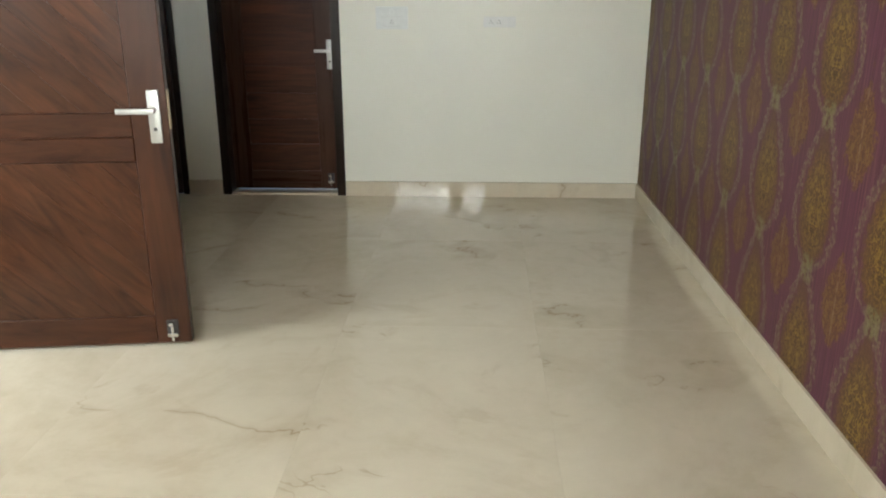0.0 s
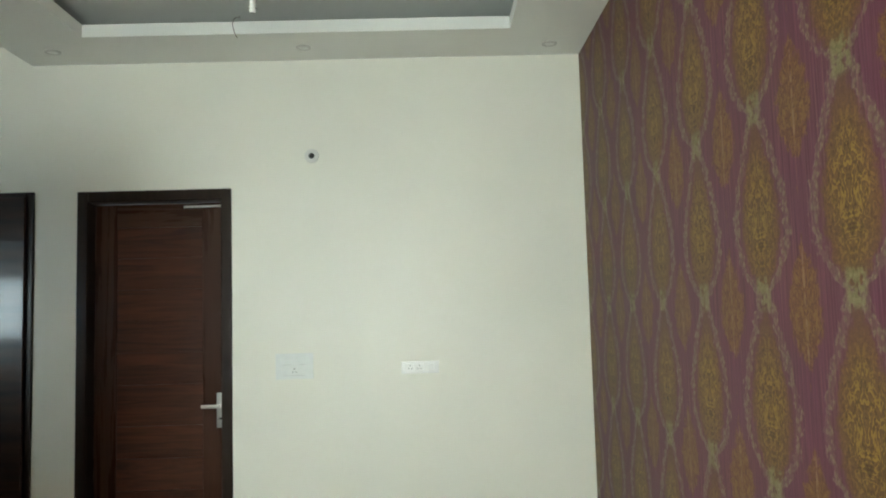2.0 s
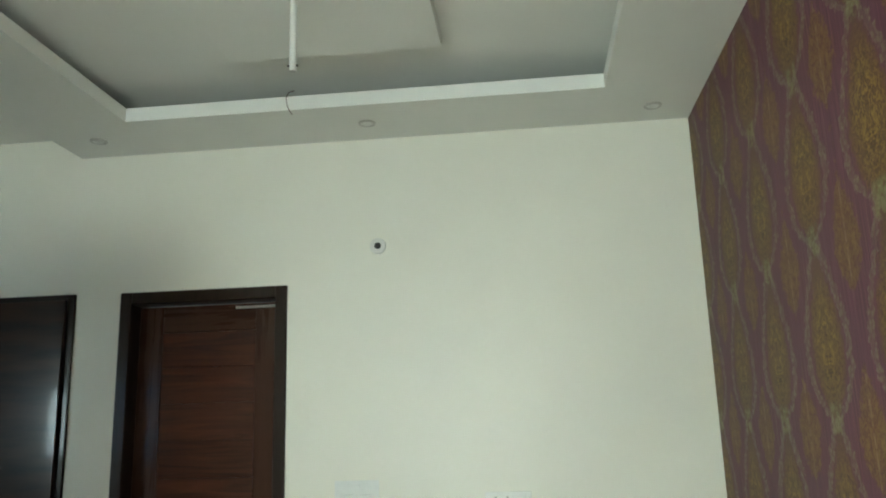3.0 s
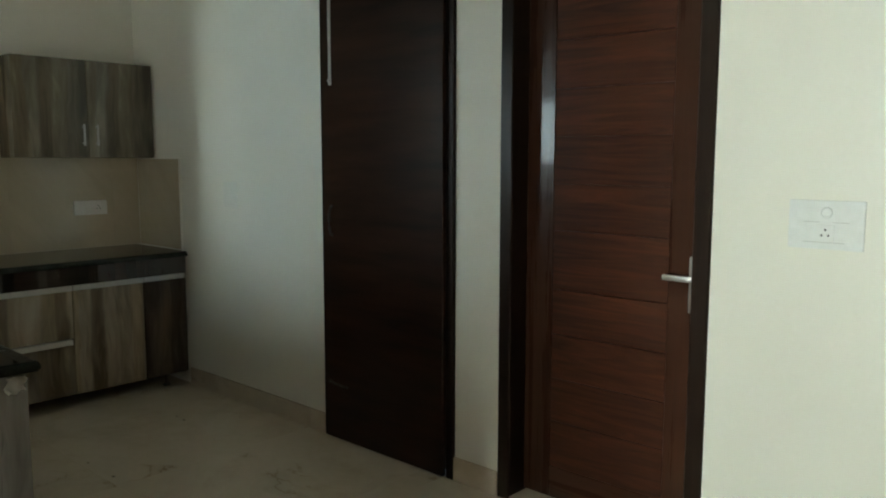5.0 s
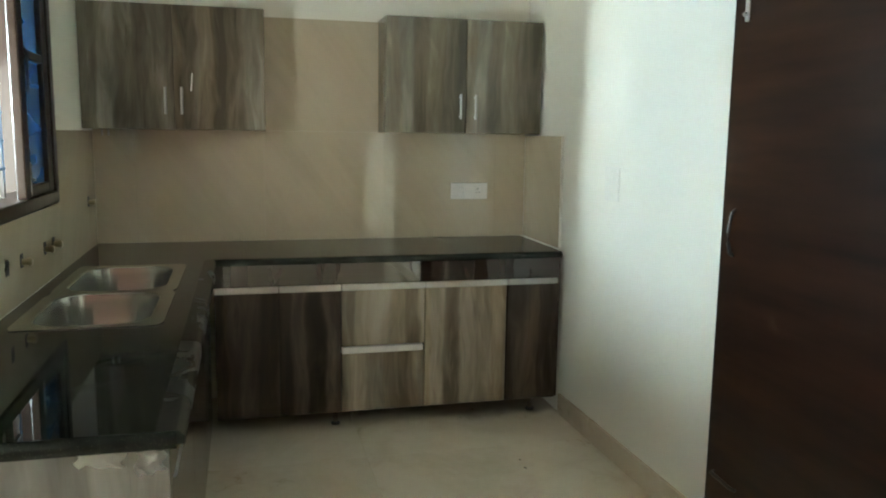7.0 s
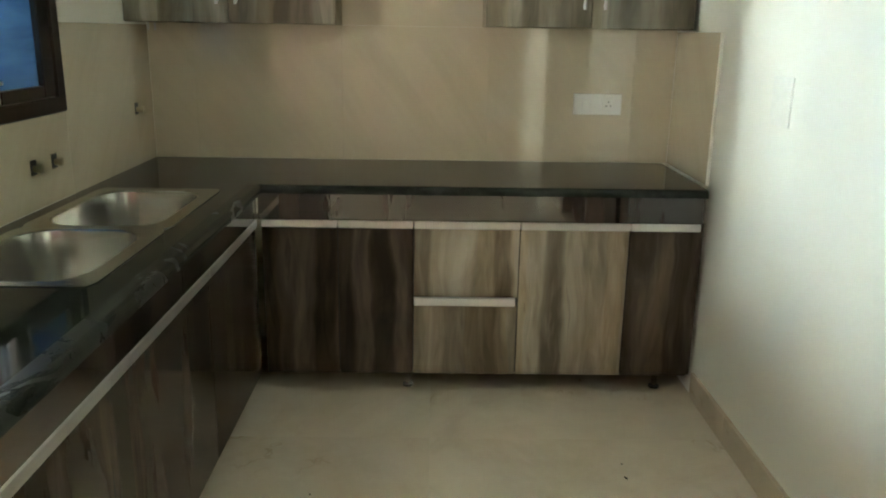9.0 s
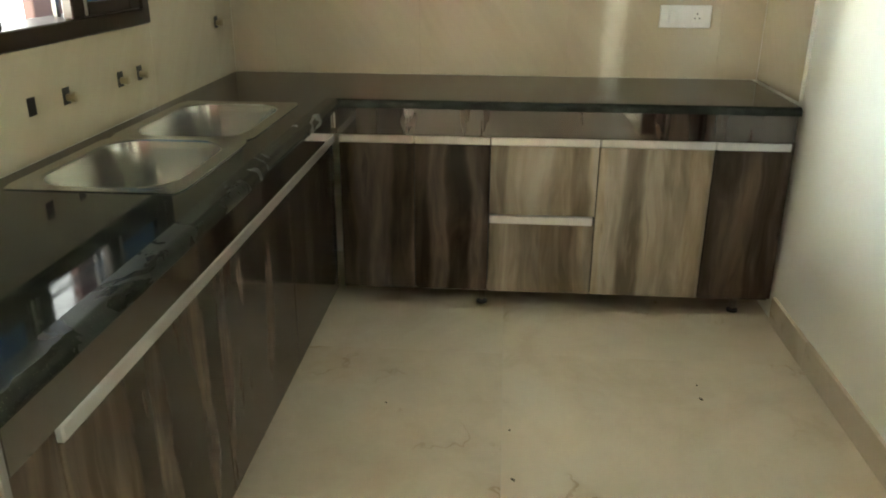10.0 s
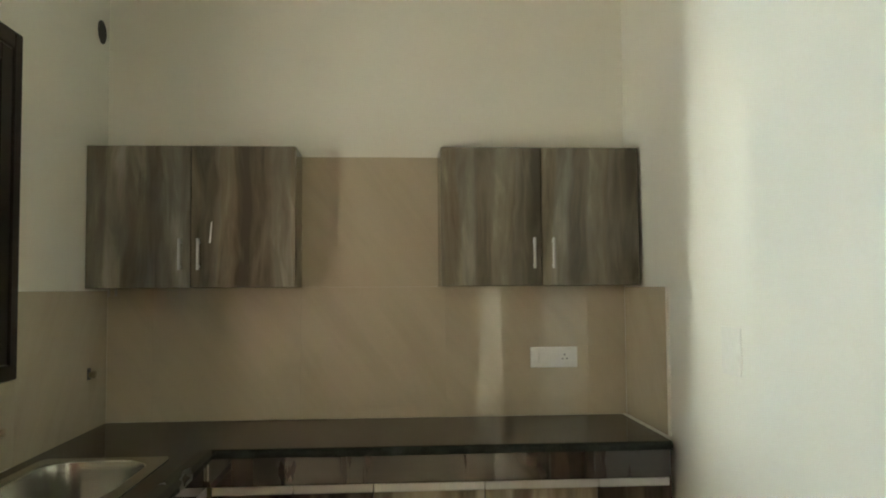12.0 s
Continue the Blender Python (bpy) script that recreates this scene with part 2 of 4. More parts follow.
def damask():
    """Ogee wallpaper: gold drop-shaped medallions in silver-grey leafy garlands on purple, small rust medallions between."""
    n = Nodes("wallpaper_damask", 0.5)
    n.b.inputs["Specular IOR Level"].default_value = 0.14
    x, y, z = n.split(n.position())
    wob = n.noise(n.position(), 34, 4, 0.65)
    wob2 = n.math("MULTIPLY_ADD", wob, 0.050, -0.025)
    u = n.math("SUBTRACT", n.math("FRACT", n.math("DIVIDE", n.math("ADD", y, 3.205 + 4.525 + 0.22625), 0.4525)), 0.5)
    s = n.math("FRACT", n.math("DIVIDE", n.math("ADD", z, -0.96 + 0.98), 0.49))
    side = n.math("MULTIPLY", n.math("ABSOLUTE", u), 0.4525)
    bulge = n.math("POWER", n.math("SINE", n.math("MULTIPLY", n.math("POWER", s, 0.68), math.pi)), 1.15)
    width = n.math("MULTIPLY_ADD", bulge, 0.134, 0.022)
    off = n.math("ADD", n.math("SUBTRACT", side, width), wob2)
    mirror = n.join(side, n.math("MULTIPLY", s, 0.49), 0.0)
    leaf = n.voronoi(n.position(), 64)
    scroll = n.math("ABSOLUTE", n.math("SUBTRACT", n.noise(n.join(side, n.math("MULTIPLY_ADD", s, 0.40, n.math("MULTIPLY", wob2, 0.10)), 0.0), 30, 2, 0.5, 1.8), 0.5))
    drops = n.noise(n.join(side, n.math("MULTIPLY", s, 0.36), 7.0), 46, 2, 0.5, 0.6)
    curl = n.math("MULTIPLY_ADD", n.noise(mirror, 75, 3, 0.6, 2.5), 0.65, n.math("MULTIPLY", n.noise(n.position(), 120, 2), 0.35))
    streak = n.noise(n.scaled(n.position(), (1, 150, 3)), 1.0, 3)
    # ground: purple silk with pale upright threads
    ground = n.ramp(streak, (0.3, (0.064, 0.020, 0.036)), (0.60, (0.108, 0.036, 0.064)), (0.78, (0.155, 0.080, 0.080)))
    # small medallions
    us = n.math("MULTIPLY", n.math("SUBTRACT", 0.5, n.math("ABSOLUTE", u)), 0.4525)
    ss = n.math("FRACT", n.math("ADD", s, 0.54))
    mid = n.math("MAXIMUM", n.math("MINIMUM", n.math("DIVIDE", n.math("SUBTRACT", ss, 0.16), 0.68), 1.0), 0.0)
    small = n.math("MULTIPLY_ADD", n.math("POWER", n.math("SINE", n.math("MULTIPLY", n.math("POWER", mid, 0.8), math.pi)), 1.2), 0.094, -0.012)
    small_in = n.step(n.math("ADD", n.math("SUBTRACT", us, small), n.math("MULTIPLY", wob2, 2.3)), 0.012, -0.010)
    rust = n.ramp(curl, (0.36, (0.066, 0.022, 0.026)), (0.5, (0.102, 0.044, 0.028)), (0.66, (0.145, 0.078, 0.034)))
    twin = n.join(n.math("ADD", us, n.math("MULTIPLY", wob2, 0.5)), n.math("MULTIPLY_ADD", ss, 0.36, wob2), 3.0)
    rust = n.mix(n.math("MULTIPLY", n.step(n.math("ABSOLUTE", n.math("SUBTRACT", n.noise(twin, 34, 2, 0.5, 1.6), 0.5)), 0.06, 0.02), 0.75), rust, (0.165, 0.096, 0.036))
    stem = n.math("MULTIPLY", n.step(us, 0.006, 0.002), n.step(n.math("ABSOLUTE", n.math("SUBTRACT", ss, 0.5)), 0.42, 0.30))
    rust = n.mix(n.math("MULTIPLY", n.math("MULTIPLY", stem, 0.55), n.step(wob, 0.42, 0.55)), rust, (0.24, 0.16, 0.10))
    col = n.mix(small_in, ground, rust)
    # medallions
    gold = n.ramp(curl, (0.34, (0.062, 0.030, 0.019)), (0.5, (0.098, 0.052, 0.025)), (0.66, (0.140, 0.080, 0.032)))
    us2 = n.math("MULTIPLY", u, 0.4525 * 8)
    vs2 = n.math("MULTIPLY", n.math("SUBTRACT", s, 0.42), 0.49 * 4.6)
    rad = n.math("SQRT", n.math("ADD", n.math("MULTIPLY", us2, us2), n.math("MULTIPLY", vs2, vs2)))
    heart = n.math("MULTIPLY", n.step(rad, 1.05, 0.30), n.step(scroll, 0.060, 0.018))
    rim = n.step(n.math("SUBTRACT", side, n.math("MULTIPLY", bulge, 0.112)), -0.055, -0.005)
    gold = n.mix(n.math("MULTIPLY", rim, 0.5), gold, n.ramp(curl, (0.36, (0.060, 0.022, 0.026)), (0.62, (0.125, 0.058, 0.036))))
    gold = n.mix(n.math("MULTIPLY", n.step(s, 0.60, 0.95), 0.6), gold, (0.092, 0.042, 0.038))
    gold = n.mix(n.math("MULTIPLY", heart, 0.62), gold, (0.265, 0.168, 0.038))
    eyes = n.math("MULTIPLY", n.math("MULTIPLY", n.step(rad, 0.95, 0.3), 0.75), n.step(drops, 0.45, 0.37))
    gold = n.mix(eyes, gold, (0.0373, 0.0167, 0.0091))
    inner = n.math("ADD", n.math("SUBTRACT", side, n.math("MULTIPLY_ADD", bulge, 0.112, 0.002)), n.math("MULTIPLY", wob2, 1.6))
    col = n.mix(n.step(inner, 0.016, -0.014), col, gold)
    # garlands
    scallop = n.math("MULTIPLY_ADD", n.voronoi(n.position(), 42), 0.020, -0.009)
    away = n.math("ABSOLUTE", n.math("ADD", off, n.math("MULTIPLY", wob2, 0.55)))
    band = n.step(n.math("ADD", away, scallop), 0.024, 0.013)
    tuft = n.math("MULTIPLY", n.math("MULTIPLY", band, 0.86), n.math("MULTIPLY_ADD", n.step(leaf, 0.62, 0.30), 0.62, 0.38))
    silver = n.ramp(curl, (0.35, (0.104, 0.074, 0.052)), (0.6, (0.172, 0.136, 0.096)))
    silver = n.mix(n.math("MULTIPLY", n.step(away, 0.010, 0.003), 0.45), silver, (0.098, 0.062, 0.050))
    col = n.mix(tuft, col, silver)
    knot = n.math("MULTIPLY", n.step(side, 0.05, 0.03), n.step(n.math("ABSOLUTE", n.math("SUBTRACT", n.math("FRACT", n.math("ADD", s, 0.5)), 0.5)), 0.11, 0.06))
    col = n.mix(n.math("MULTIPLY", n.math("MULTIPLY", knot, 0.85), n.step(wob, 0.40, 0.52)), col, n.ramp(curl, (0.35, (0.0994, 0.0911, 0.0379)), (0.62, (0.205, 0.185, 0.108))))
    thread = n.noise(n.scaled(n.position(), (1, 330, 9)), 1.0, 2)
    col = n.mix(n.math("MULTIPLY", n.step(thread, 0.46, 0.30), 0.35), col, (0.040, 0.018, 0.016))
    col = n.mix(n.math("MULTIPLY", n.step(streak, 0.60, 0.74), 0.22), col, (0.190, 0.125, 0.085))
    col = n.scaled(col, (1.22, 1.20, 1.07))
    n.bump(n.math("ADD", n.math("MULTIPLY", tuft, 0.6), n.math("MULTIPLY", curl, 0.4)), 0.35, 0.004)
    return n.done(col, n.math("MULTIPLY_ADD", tuft, -0.1, 0.48))


M_WALL = paint("cream_paint", (0.80, 0.787, 0.70), 0.42, 0.03)
M_CEIL = paint("white_ceiling_paint", (0.80, 0.81, 0.78), 0.5, 0.03)
M_OUT = paint("outside_plaster", (0.55, 0.52, 0.46), 0.8, 0.12)
M_BROWN = paint("brown_plaster", (0.115, 0.056, 0.048), 0.8, 0.15)
M_PAPER = damask()
M_FLOOR = marble("polished_floor_marble", (0.68, 0.60, 0.475), (0.55, 0.47, 0.35), (0.27, 0.165, 0.075), 0.008)
M_SKIRT = marble("skirting_marble", (0.66, 0.58, 0.45), (0.53, 0.45, 0.34), (0.26, 0.16, 0.08), 0.01)
M_SPLASH = marble("splash_tile", (0.535, 0.47, 0.345), (0.475, 0.415, 0.30), (0.46, 0.40, 0.29), 0.012, True, 1.0, 0.2)
M_GROUT = plain("pale_grout", (0.54, 0.50, 0.43), 0.8)
M_GRANITE = granite("black_granite")
M_EDGE = granite("dusty_granite_edge", 0.22)
M_LIGHT = laminate("grey_brown_laminate", (0.100, 0.078, 0.053), (0.265, 0.222, 0.165), (0.46, 0.405, 0.32), 0.18, 0.5)
M_GREYED = laminate("greyed_wall_laminate", (0.068, 0.058, 0.040), (0.190, 0.170, 0.128), (0.45, 0.42, 0.35), 0.14, 0.5)
M_DARK = laminate("dark_brown_laminate", (0.020, 0.015, 0.010), (0.058, 0.043, 0.032), (0.145, 0.112, 0.085), 0.11, 0.22)
M_END = laminate("grey_wood_laminate", (0.085, 0.084, 0.076), (0.185, 0.185, 0.172), (0.30, 0.305, 0.30), 0.14, 0.6)
M_APRON = laminate("dark_band_laminate", (0.012, 0.009, 0.007), (0.030, 0.020, 0.016), (0.060, 0.042, 0.034), 0.05, 0.6, 0.8)
M_FRAME = veneer("dark_frame_wood", (0.011, 0.0064, 0.0045), (0.022, 0.0115, 0.0075), (30, 30, 1.5), 0.3, 0.15)
M_RED = veneer("red_brown_veneer", (0.023, 0.0072, 0.0039), (0.080, 0.0235, 0.0096), (2.0, 22, 26), 0.45, 0.0, False, 1.3, 0.03, 4.0)
M_STILE = veneer("brown_stile_wood", (0.026, 0.0102, 0.0060), (0.052, 0.0195, 0.0105), (26, 26, 1.2), 0.26, 0.15)
M_RAIL = veneer("brown_rail_wood", (0.026, 0.0102, 0.0060), (0.052, 0.0195, 0.0105), (1.2, 26, 26), 0.26, 0.15)
M_CUPB = veneer("dark_cupboard_veneer", (0.0125, 0.0055, 0.0034), (0.0390, 0.0160, 0.0082), (2.0, 12, 15), 0.30, 0.25, False, 0.0, 0.0, 2.0)
M_LEAF = veneer("walnut_leaf_veneer", (0.016, 0.0055, 0.0028), (0.058, 0.0190, 0.0082), (14, 20, 1.2), 0.30, 0.2, False, 1.2, 0.02, 4.0)
M_LEAFH = veneer("walnut_rail_veneer", (0.016, 0.0055, 0.0028), (0.054, 0.0175, 0.0076), (1.2, 20, 18), 0.30, 0.2, False, 1.2, 0.02, 4.0)
M_LEAFD = veneer("walnut_slanting_veneer", (0.016, 0.0055, 0.0028), (0.068, 0.0230, 0.0098), (1.3, 20, 10), 0.30, 0.2, True, 1.8, 0.02, 4.0)
M_ALU = brushed("satin_aluminium", (0.68, 0.69, 0.70), 0.38)
M_STEEL = steel()
M_CHROME = plain("chrome", (0.62, 0.61, 0.59), 0.24, 1.0)
M_SATIN = plain("satin_nickel", (0.46, 0.455, 0.43), 0.34, 0.9)
M_BRASS = plain("dull_brass", (0.42, 0.36, 0.24), 0.35, 1.0)
M_BLACK = plain("black_gap", (0.012, 0.011, 0.010), 0.6)
M_WHITE = plain("white_plastic", (0.80, 0.80, 0.77), 0.25)
M_FILM = plain("pale_film", (0.755, 0.775, 0.75), 0.38)
M_GREY = plain("grey_metal", (0.55, 0.55, 0.53), 0.4)
M_CAP = plain("dull_white_plastic", (0.68, 0.68, 0.64), 0.4)
M_TRIM = plain("white_tile_trim", (0.74, 0.72, 0.64), 0.3)
M_IRON = plain("dark_iron", (0.020, 0.017, 0.016), 0.45)


def tinted_pane():
    n = Nodes("blue_film_pane", 0.25)
    crease = n.noise(n.scaled(n.position(), (1.4, 1, 11)), 1.0, 3, 0.5, 0.8)
    col = n.ramp(crease, (0.35, (0.05, 0.15, 0.34)), (0.65, (0.12, 0.28, 0.50)))
    n.b.inputs["Transmission Weight"].default_value = 0.35
    n.bump(crease, 0.4, 0.01)
    return n.done(col)


def clear_pane():
    n = Nodes("clear_glass", 0.0, 0.0, (0.95, 0.97, 0.97))
    n.b.inputs["Transmission Weight"].default_value = 1.0
    n.b.inputs["IOR"].default_value = 1.45
    return n.m


M_BLUE, M_GLASS = tinted_pane(), clear_pane()


def glow():
    m = bpy.data.materials.new("bright_haze")
    m.use_nodes = True
    b = m.node_tree.nodes["Principled BSDF"]
    b.inputs["Base Color"].default_value = (0.5, 0.5, 0.5, 1)
    b.inputs["Emission Color"].default_value = (0.92, 0.98, 1.0, 1)
    b.inputs["Emission Strength"].default_value = 1.2
    return m


M_GLOW = glow()


# ---- builders ----
def block(x0, x1, y0, y1, z0, z1, bevel=0.0, segments=1):
    bm = bmesh.new()
    add_block(bm, x0, x1, y0, y1, z0, z1)
    if bevel:
        bmesh.ops.bevel(bm, geom=bm.edges[:], offset=bevel, segments=segments, profile=0.5, affect="EDGES")
    return bm


def add_block(bm, x0, x1, y0, y1, z0, z1):
    m = Matrix.LocRotScale(((x0 + x1) / 2, (y0 + y1) / 2, (z0 + z1) / 2), None, (abs(x1 - x0), abs(y1 - y0), abs(z1 - z0)))
    bmesh.ops.create_cube(bm, size=1, matrix=m)
    return bm


def rod(a, b, radius, segments=14, radius2=None):
    a, b = Vector(a), Vector(b)
    bm = bmesh.new()
    m = Matrix.Translation((a + b) / 2) @ (b - a).to_track_quat("Z", "Y").to_matrix().to_4x4()
    bmesh.ops.create_cone(bm, cap_ends=True, segments=segments, radius1=radius, radius2=radius if radius2 is None else radius2,
                          depth=(b - a).length, matrix=m)
    return bm


def tube(points, radius, segments=8):
    """A bent round bar through the given points."""
    bm, rings = bmesh.new(), []
    pts = [Vector(p) for p in points]
    for i, p in enumerate(pts):
        d = (pts[min(i + 1, len(pts) - 1)] - pts[max(i - 1, 0)]).normalized()
        q = d.to_track_quat("Z", "Y")
        rings.append([bm.verts.new(p + q @ Vector((radius * math.cos(a), radius * math.sin(a), 0)))
                      for a in [2 * math.pi * k / segments for k in range(segments)]])
    for r0, r1 in zip(rings, rings[1:]):
        for k in range(segments):
            bm.faces.new((r0[k], r0[(k + 1) % segments], r1[(k + 1) % segments], r1[k]))
    bm.faces.new(rings[0][::-1])
    bm.faces.new(rings[-1])
    return bm


def lathe(profile, centre, axis="z", segments=24):
    """Turns (radius, height) rows round an axis through centre."""
    bm, rings = bmesh.new(), []
    for r, h in profile:
        ring = []
        for k in range(segments):
            a = 2 * math.pi * k / segments
            c, s = r * math.cos(a), r * math.sin(a)
            v = {"z": (c, s, h), "y": (c, h, s), "x": (h, c, s)}[axis]
            ring.append(bm.verts.new(Vector(centre) + Vector(v)))
        rings.append(ring)
    for r0, r1 in zip(rings, rings[1:]):
        for k in range(segments):
            bm.faces.new((r0[k], r0[(k + 1) % segments], r1[(k + 1) % segments], r1[k]))
    bm.faces.new(rings[-1])
    bmesh.ops.recalc_face_normals(bm, faces=bm.faces[:])
    return bm


def mesh_of(name, bm, material, smooth=False):
    bmesh.ops.recalc_face_normals(bm, faces=bm.faces[:])
    me = bpy.data.meshes.new(name)
    bm.to_mesh(me)
    bm.free()
    if smooth:
        me.polygons.foreach_set("use_smooth", [True] * len(me.polygons))
        me.set_sharp_from_angle(angle=radians(35))
    me.materials.append(material)
    return me


def solid(name, bm, material, smooth=False, **tags):
    return tagged(new(name, mesh_of(name, bm, material, smooth)), **tags)


def thing(name, at, label, category, group="", kind=""):
    e = new(name)
    e.empty_display_size = 0.1
    e.matrix_basis = Matrix.Translation(at)
    return tagged(e, label, category, group, kind)


def part(name, bm, material, parent, label="", smooth=False):
    ob = new(name, mesh_of(name, bm, material, smooth))
    ob.parent = parent
    if parent.type == "EMPTY":
        ob.matrix_parent_inverse = parent.matrix_basis.inverted()
    return tagged(ob, label)


def wall(name, blocks, material, label):
    bm = bmesh.new()
    for b in blocks:
        add_block(bm, *b)
    return solid(name, bm, material, label=label, category="wall", kind="structure")


# ---- structure ----
wall("wall_north", [(-5.88, -3.884, 0, 0.15, 0, 3.2), (-3.884, -3.045, 0, 0.15, 2.155, 3.2), (-3.045, -2.81, 0, 0.15, 0, 3.2),
                    (-2.81, -1.965, 0, 0.15, 2.15, 3.2), (-1.965, 0, 0, 0.15, 0, 3.2)], M_WALL,
     "smooth cream-painted wall with a door and a cupboard in it")
wall("wall_west", [(-5.88, -5.733, -2.165, 0, 0, 3.2)], M_WALL, "cream-painted kitchen wall above the tiled splashback")
wall("wall_kitchen_window", [(-5.88, -4.935, -2.39, -2.165, 0, 3.2), (-4.935, -3.6, -2.39, -2.165, 0, 1.07),
                             (-4.935, -3.6, -2.39, -2.165, 2.14, 3.2), (-3.6, -3.33, -2.39, -2.165, 0, 3.2)], M_WALL,
     "cream-painted kitchen wall with a window over the sink")
wall("wall_entrance", [(-3.33, -3.1, -2.56, -2.165, 0, 3.2), (-3.33, -3.1, -3.52, -2.56, 2.15, 3.2), (-3.33, -3.1, -6.43, -3.52, 0, 3.2)],
     M_WALL, "cream-painted wall with an open entrance doorway")
wall("wall_south", [(-3.1, -2.36, -6.43, -6.2, 0, 3.2), (-0.92, 0.0, -6.43, -6.2, 0, 3.2), (-2.36, -0.92, -6.43, -6.2, 0, 0.90),
                    (-2.36, -0.92, -6.43, -6.2, 1.96, 3.2)], M_WALL, "cream-painted wall with a wide window")
wall("wall_east", [(0, 0.15, -6.43, 0.15, 0, 3.2)], M_WALL, "plastered wall behind the wallpaper")
solid("wallpaper", block(-0.004, -0.0005, -6.2, 0, 0.1, 2.87), M_PAPER,
      label="purple and gold ogee damask wallpaper with grey garlands", category="wallpaper", kind="structure")

# ceilings
TX0, TX1, TY0, TY1 = -2.608, -0.434, -2.30, -0.432
bm = bmesh.new()
for b in ((-3.07, TX0, -6.2, 0), (TX1, 0, -6.2, 0), (TX0, TX1, TY1, 0), (TX0, TX1, -6.2, TY0)):
    add_block(bm, *b, 2.87, 2.935)
add_block(bm, -3.07, -3.02, -6.2, 0, 2.935, 3.03)
solid("ceiling_dropped", bm, M_CEIL, label="white dropped plaster ceiling border round a recessed tray", category="ceiling", kind="structure")
bm = block(-3.07, 0, -6.2, 0, 3.03, 3.2)
add_block(bm, -1.99, -1.107, -1.95, -0.75, 2.962, 3.03)
solid("ceiling_tray", bm, M_CEIL, label="white upper ceiling of the tray with a lowered middle panel", category="ceiling", kind="structure")
solid("ceiling_kitchen", block(-5.733, -3.07, -2.165, 0, 2.98, 3.2), M_CEIL, label="plain white painted kitchen ceiling", category="ceiling",
      kind="structure")
solid("roof", block(-5.88, 0.15, -6.43, 0.15, 3.2, 3.35), M_OUT, label="flat grey concrete roof slab", category="roof", kind="structure")

# outside
solid("ground", block(-70, 70, -70, 70, -0.5, -0.13), M_OUT, label="pale dusty ground outside", category="ground", kind="structure")
solid("sunshade", block(-5.3, -3.35, -3.0, -2.39, 2.3, 2.4), M_OUT, label="concrete sunshade ledge over the kitchen window", category="sunshade",
      kind="structure")
solid("outer_pillar", block(-9.15, -8.65, -4.84, -4.75, -0.13, 5.0, 0.01), M_BROWN, label="reddish brown painted pillar outside the window",
      category="pillar", kind="structure")
solid("outer_wall", block(-14.0, -9.165, -5.0, -4.80, -0.13, 5.0), M_OUT, label="grey plastered neighbouring wall", category="wall", kind="structure")
solid("backdrop", block(-30, -3.4, -11.1, -11, -0.13, 9), M_GLOW, label="bright white hazy daylight", category="sky", kind="structure")


# ---- doors ----
def lever_handle(parent, x, y, z, way=-1, material=M_SATIN, M=None, tall=0.19, reach=0.12):
    """Long plate with a lever; it stands out towards -y."""
    def put(bm):
        if M is not None:
            bm.transform(M)
        return bm
    plate = part("door_handle", put(block(x - 0.021, x + 0.021, y - 0.008, y, z - 0.12, z - 0.12 + tall, 0.003, 2)), material, parent, "satin steel lever handle", True)
    part("neck", put(rod((x, y - 0.044, z), (x, y - 0.006, z), 0.010, 12)), material, plate, smooth=True)
    part("lever", put(block(x + way * reach, x - way * 0.012, y - 0.056, y - 0.042, z - 0.010, z + 0.010, 0.003, 2)), material, plate, smooth=True)
    part("keyhole", put(rod((x, y - 0.0095, z - 0.07), (x, y - 0.007, z - 0.07), 0.007)), M_BLACK, plate)
    for dz in (-0.11, 0.06):
        part("screw", put(rod((x, y - 0.010, z + dz), (x, y - 0.007, z + dz), 0.0035, 10)), material, plate)
    return plate


def floor_latch(parent, x, y, z, M=None):
    def put(bm):
        if M is not None:
            bm.transform(M)
        return bm
    body = part("latch", put(block(x - 0.022, x + 0.022, y - 0.006, y, z - 0.035, z + 0.035, 0.002)), M_IRON, parent, "small black and chrome floor latch")
    part("bolt", put(rod((x, y - 0.012, z - 0.05), (x, y - 0.012, z + 0.02), 0.006)), M_CHROME, body, smooth=True)
    part("catch", put(block(x - 0.02, x + 0.02, y - 0.018, y - 0.006, z - 0.033, z - 0.018, 0.002)), M_CHROME, body)
    part("knob", put(block(x - 0.012, x + 0.006, y - 0.022, y - 0.006, z + 0.012, z + 0.026, 0.002)), M_CHROME, body)


door = thing("door_1", (-2.39, 0.05, 0), "closed red-brown veneered door in a dark brown frame", "door", kind="structure")
for x0, x1 in ((-2.81, -2.752), (-2.023, -1.965)):
    part("door_jamb", block(x0, x1, -0.012, 0.148, 0.0, 2.15, 0.004), M_FRAME, door)
    xs = (x1, x1 + 0.014) if x0 < -2.5 else (x0 - 0.014, x0)
    part("door_stop", block(xs[0], xs[1], 0.123, 0.146, 0.0, 2.09), M_FRAME, door)
part("door_head", block(-2.752, -2.023, -0.012, 0.148, 2.09, 2.15, 0.004), M_FRAME, door)
for x0, x1 in ((-2.749, -2.625), (-2.150, -2.026)):
    part("stile", block(x0, x1, 0.085, 0.122, 0.025, 2.086, 0.002), M_STILE, door)
for z0, z1 in ((0.025, 0.15), (1.955, 2.086)):
    part("rail", block(-2.625, -2.150, 0.085, 0.122, z0, z1, 0.002), M_RAIL, door)
EDGES = [0.15, 0.335, 0.505, 0.68, 0.855, 1.08, 1.255, 1.43, 1.605, 1.78, 1.955]
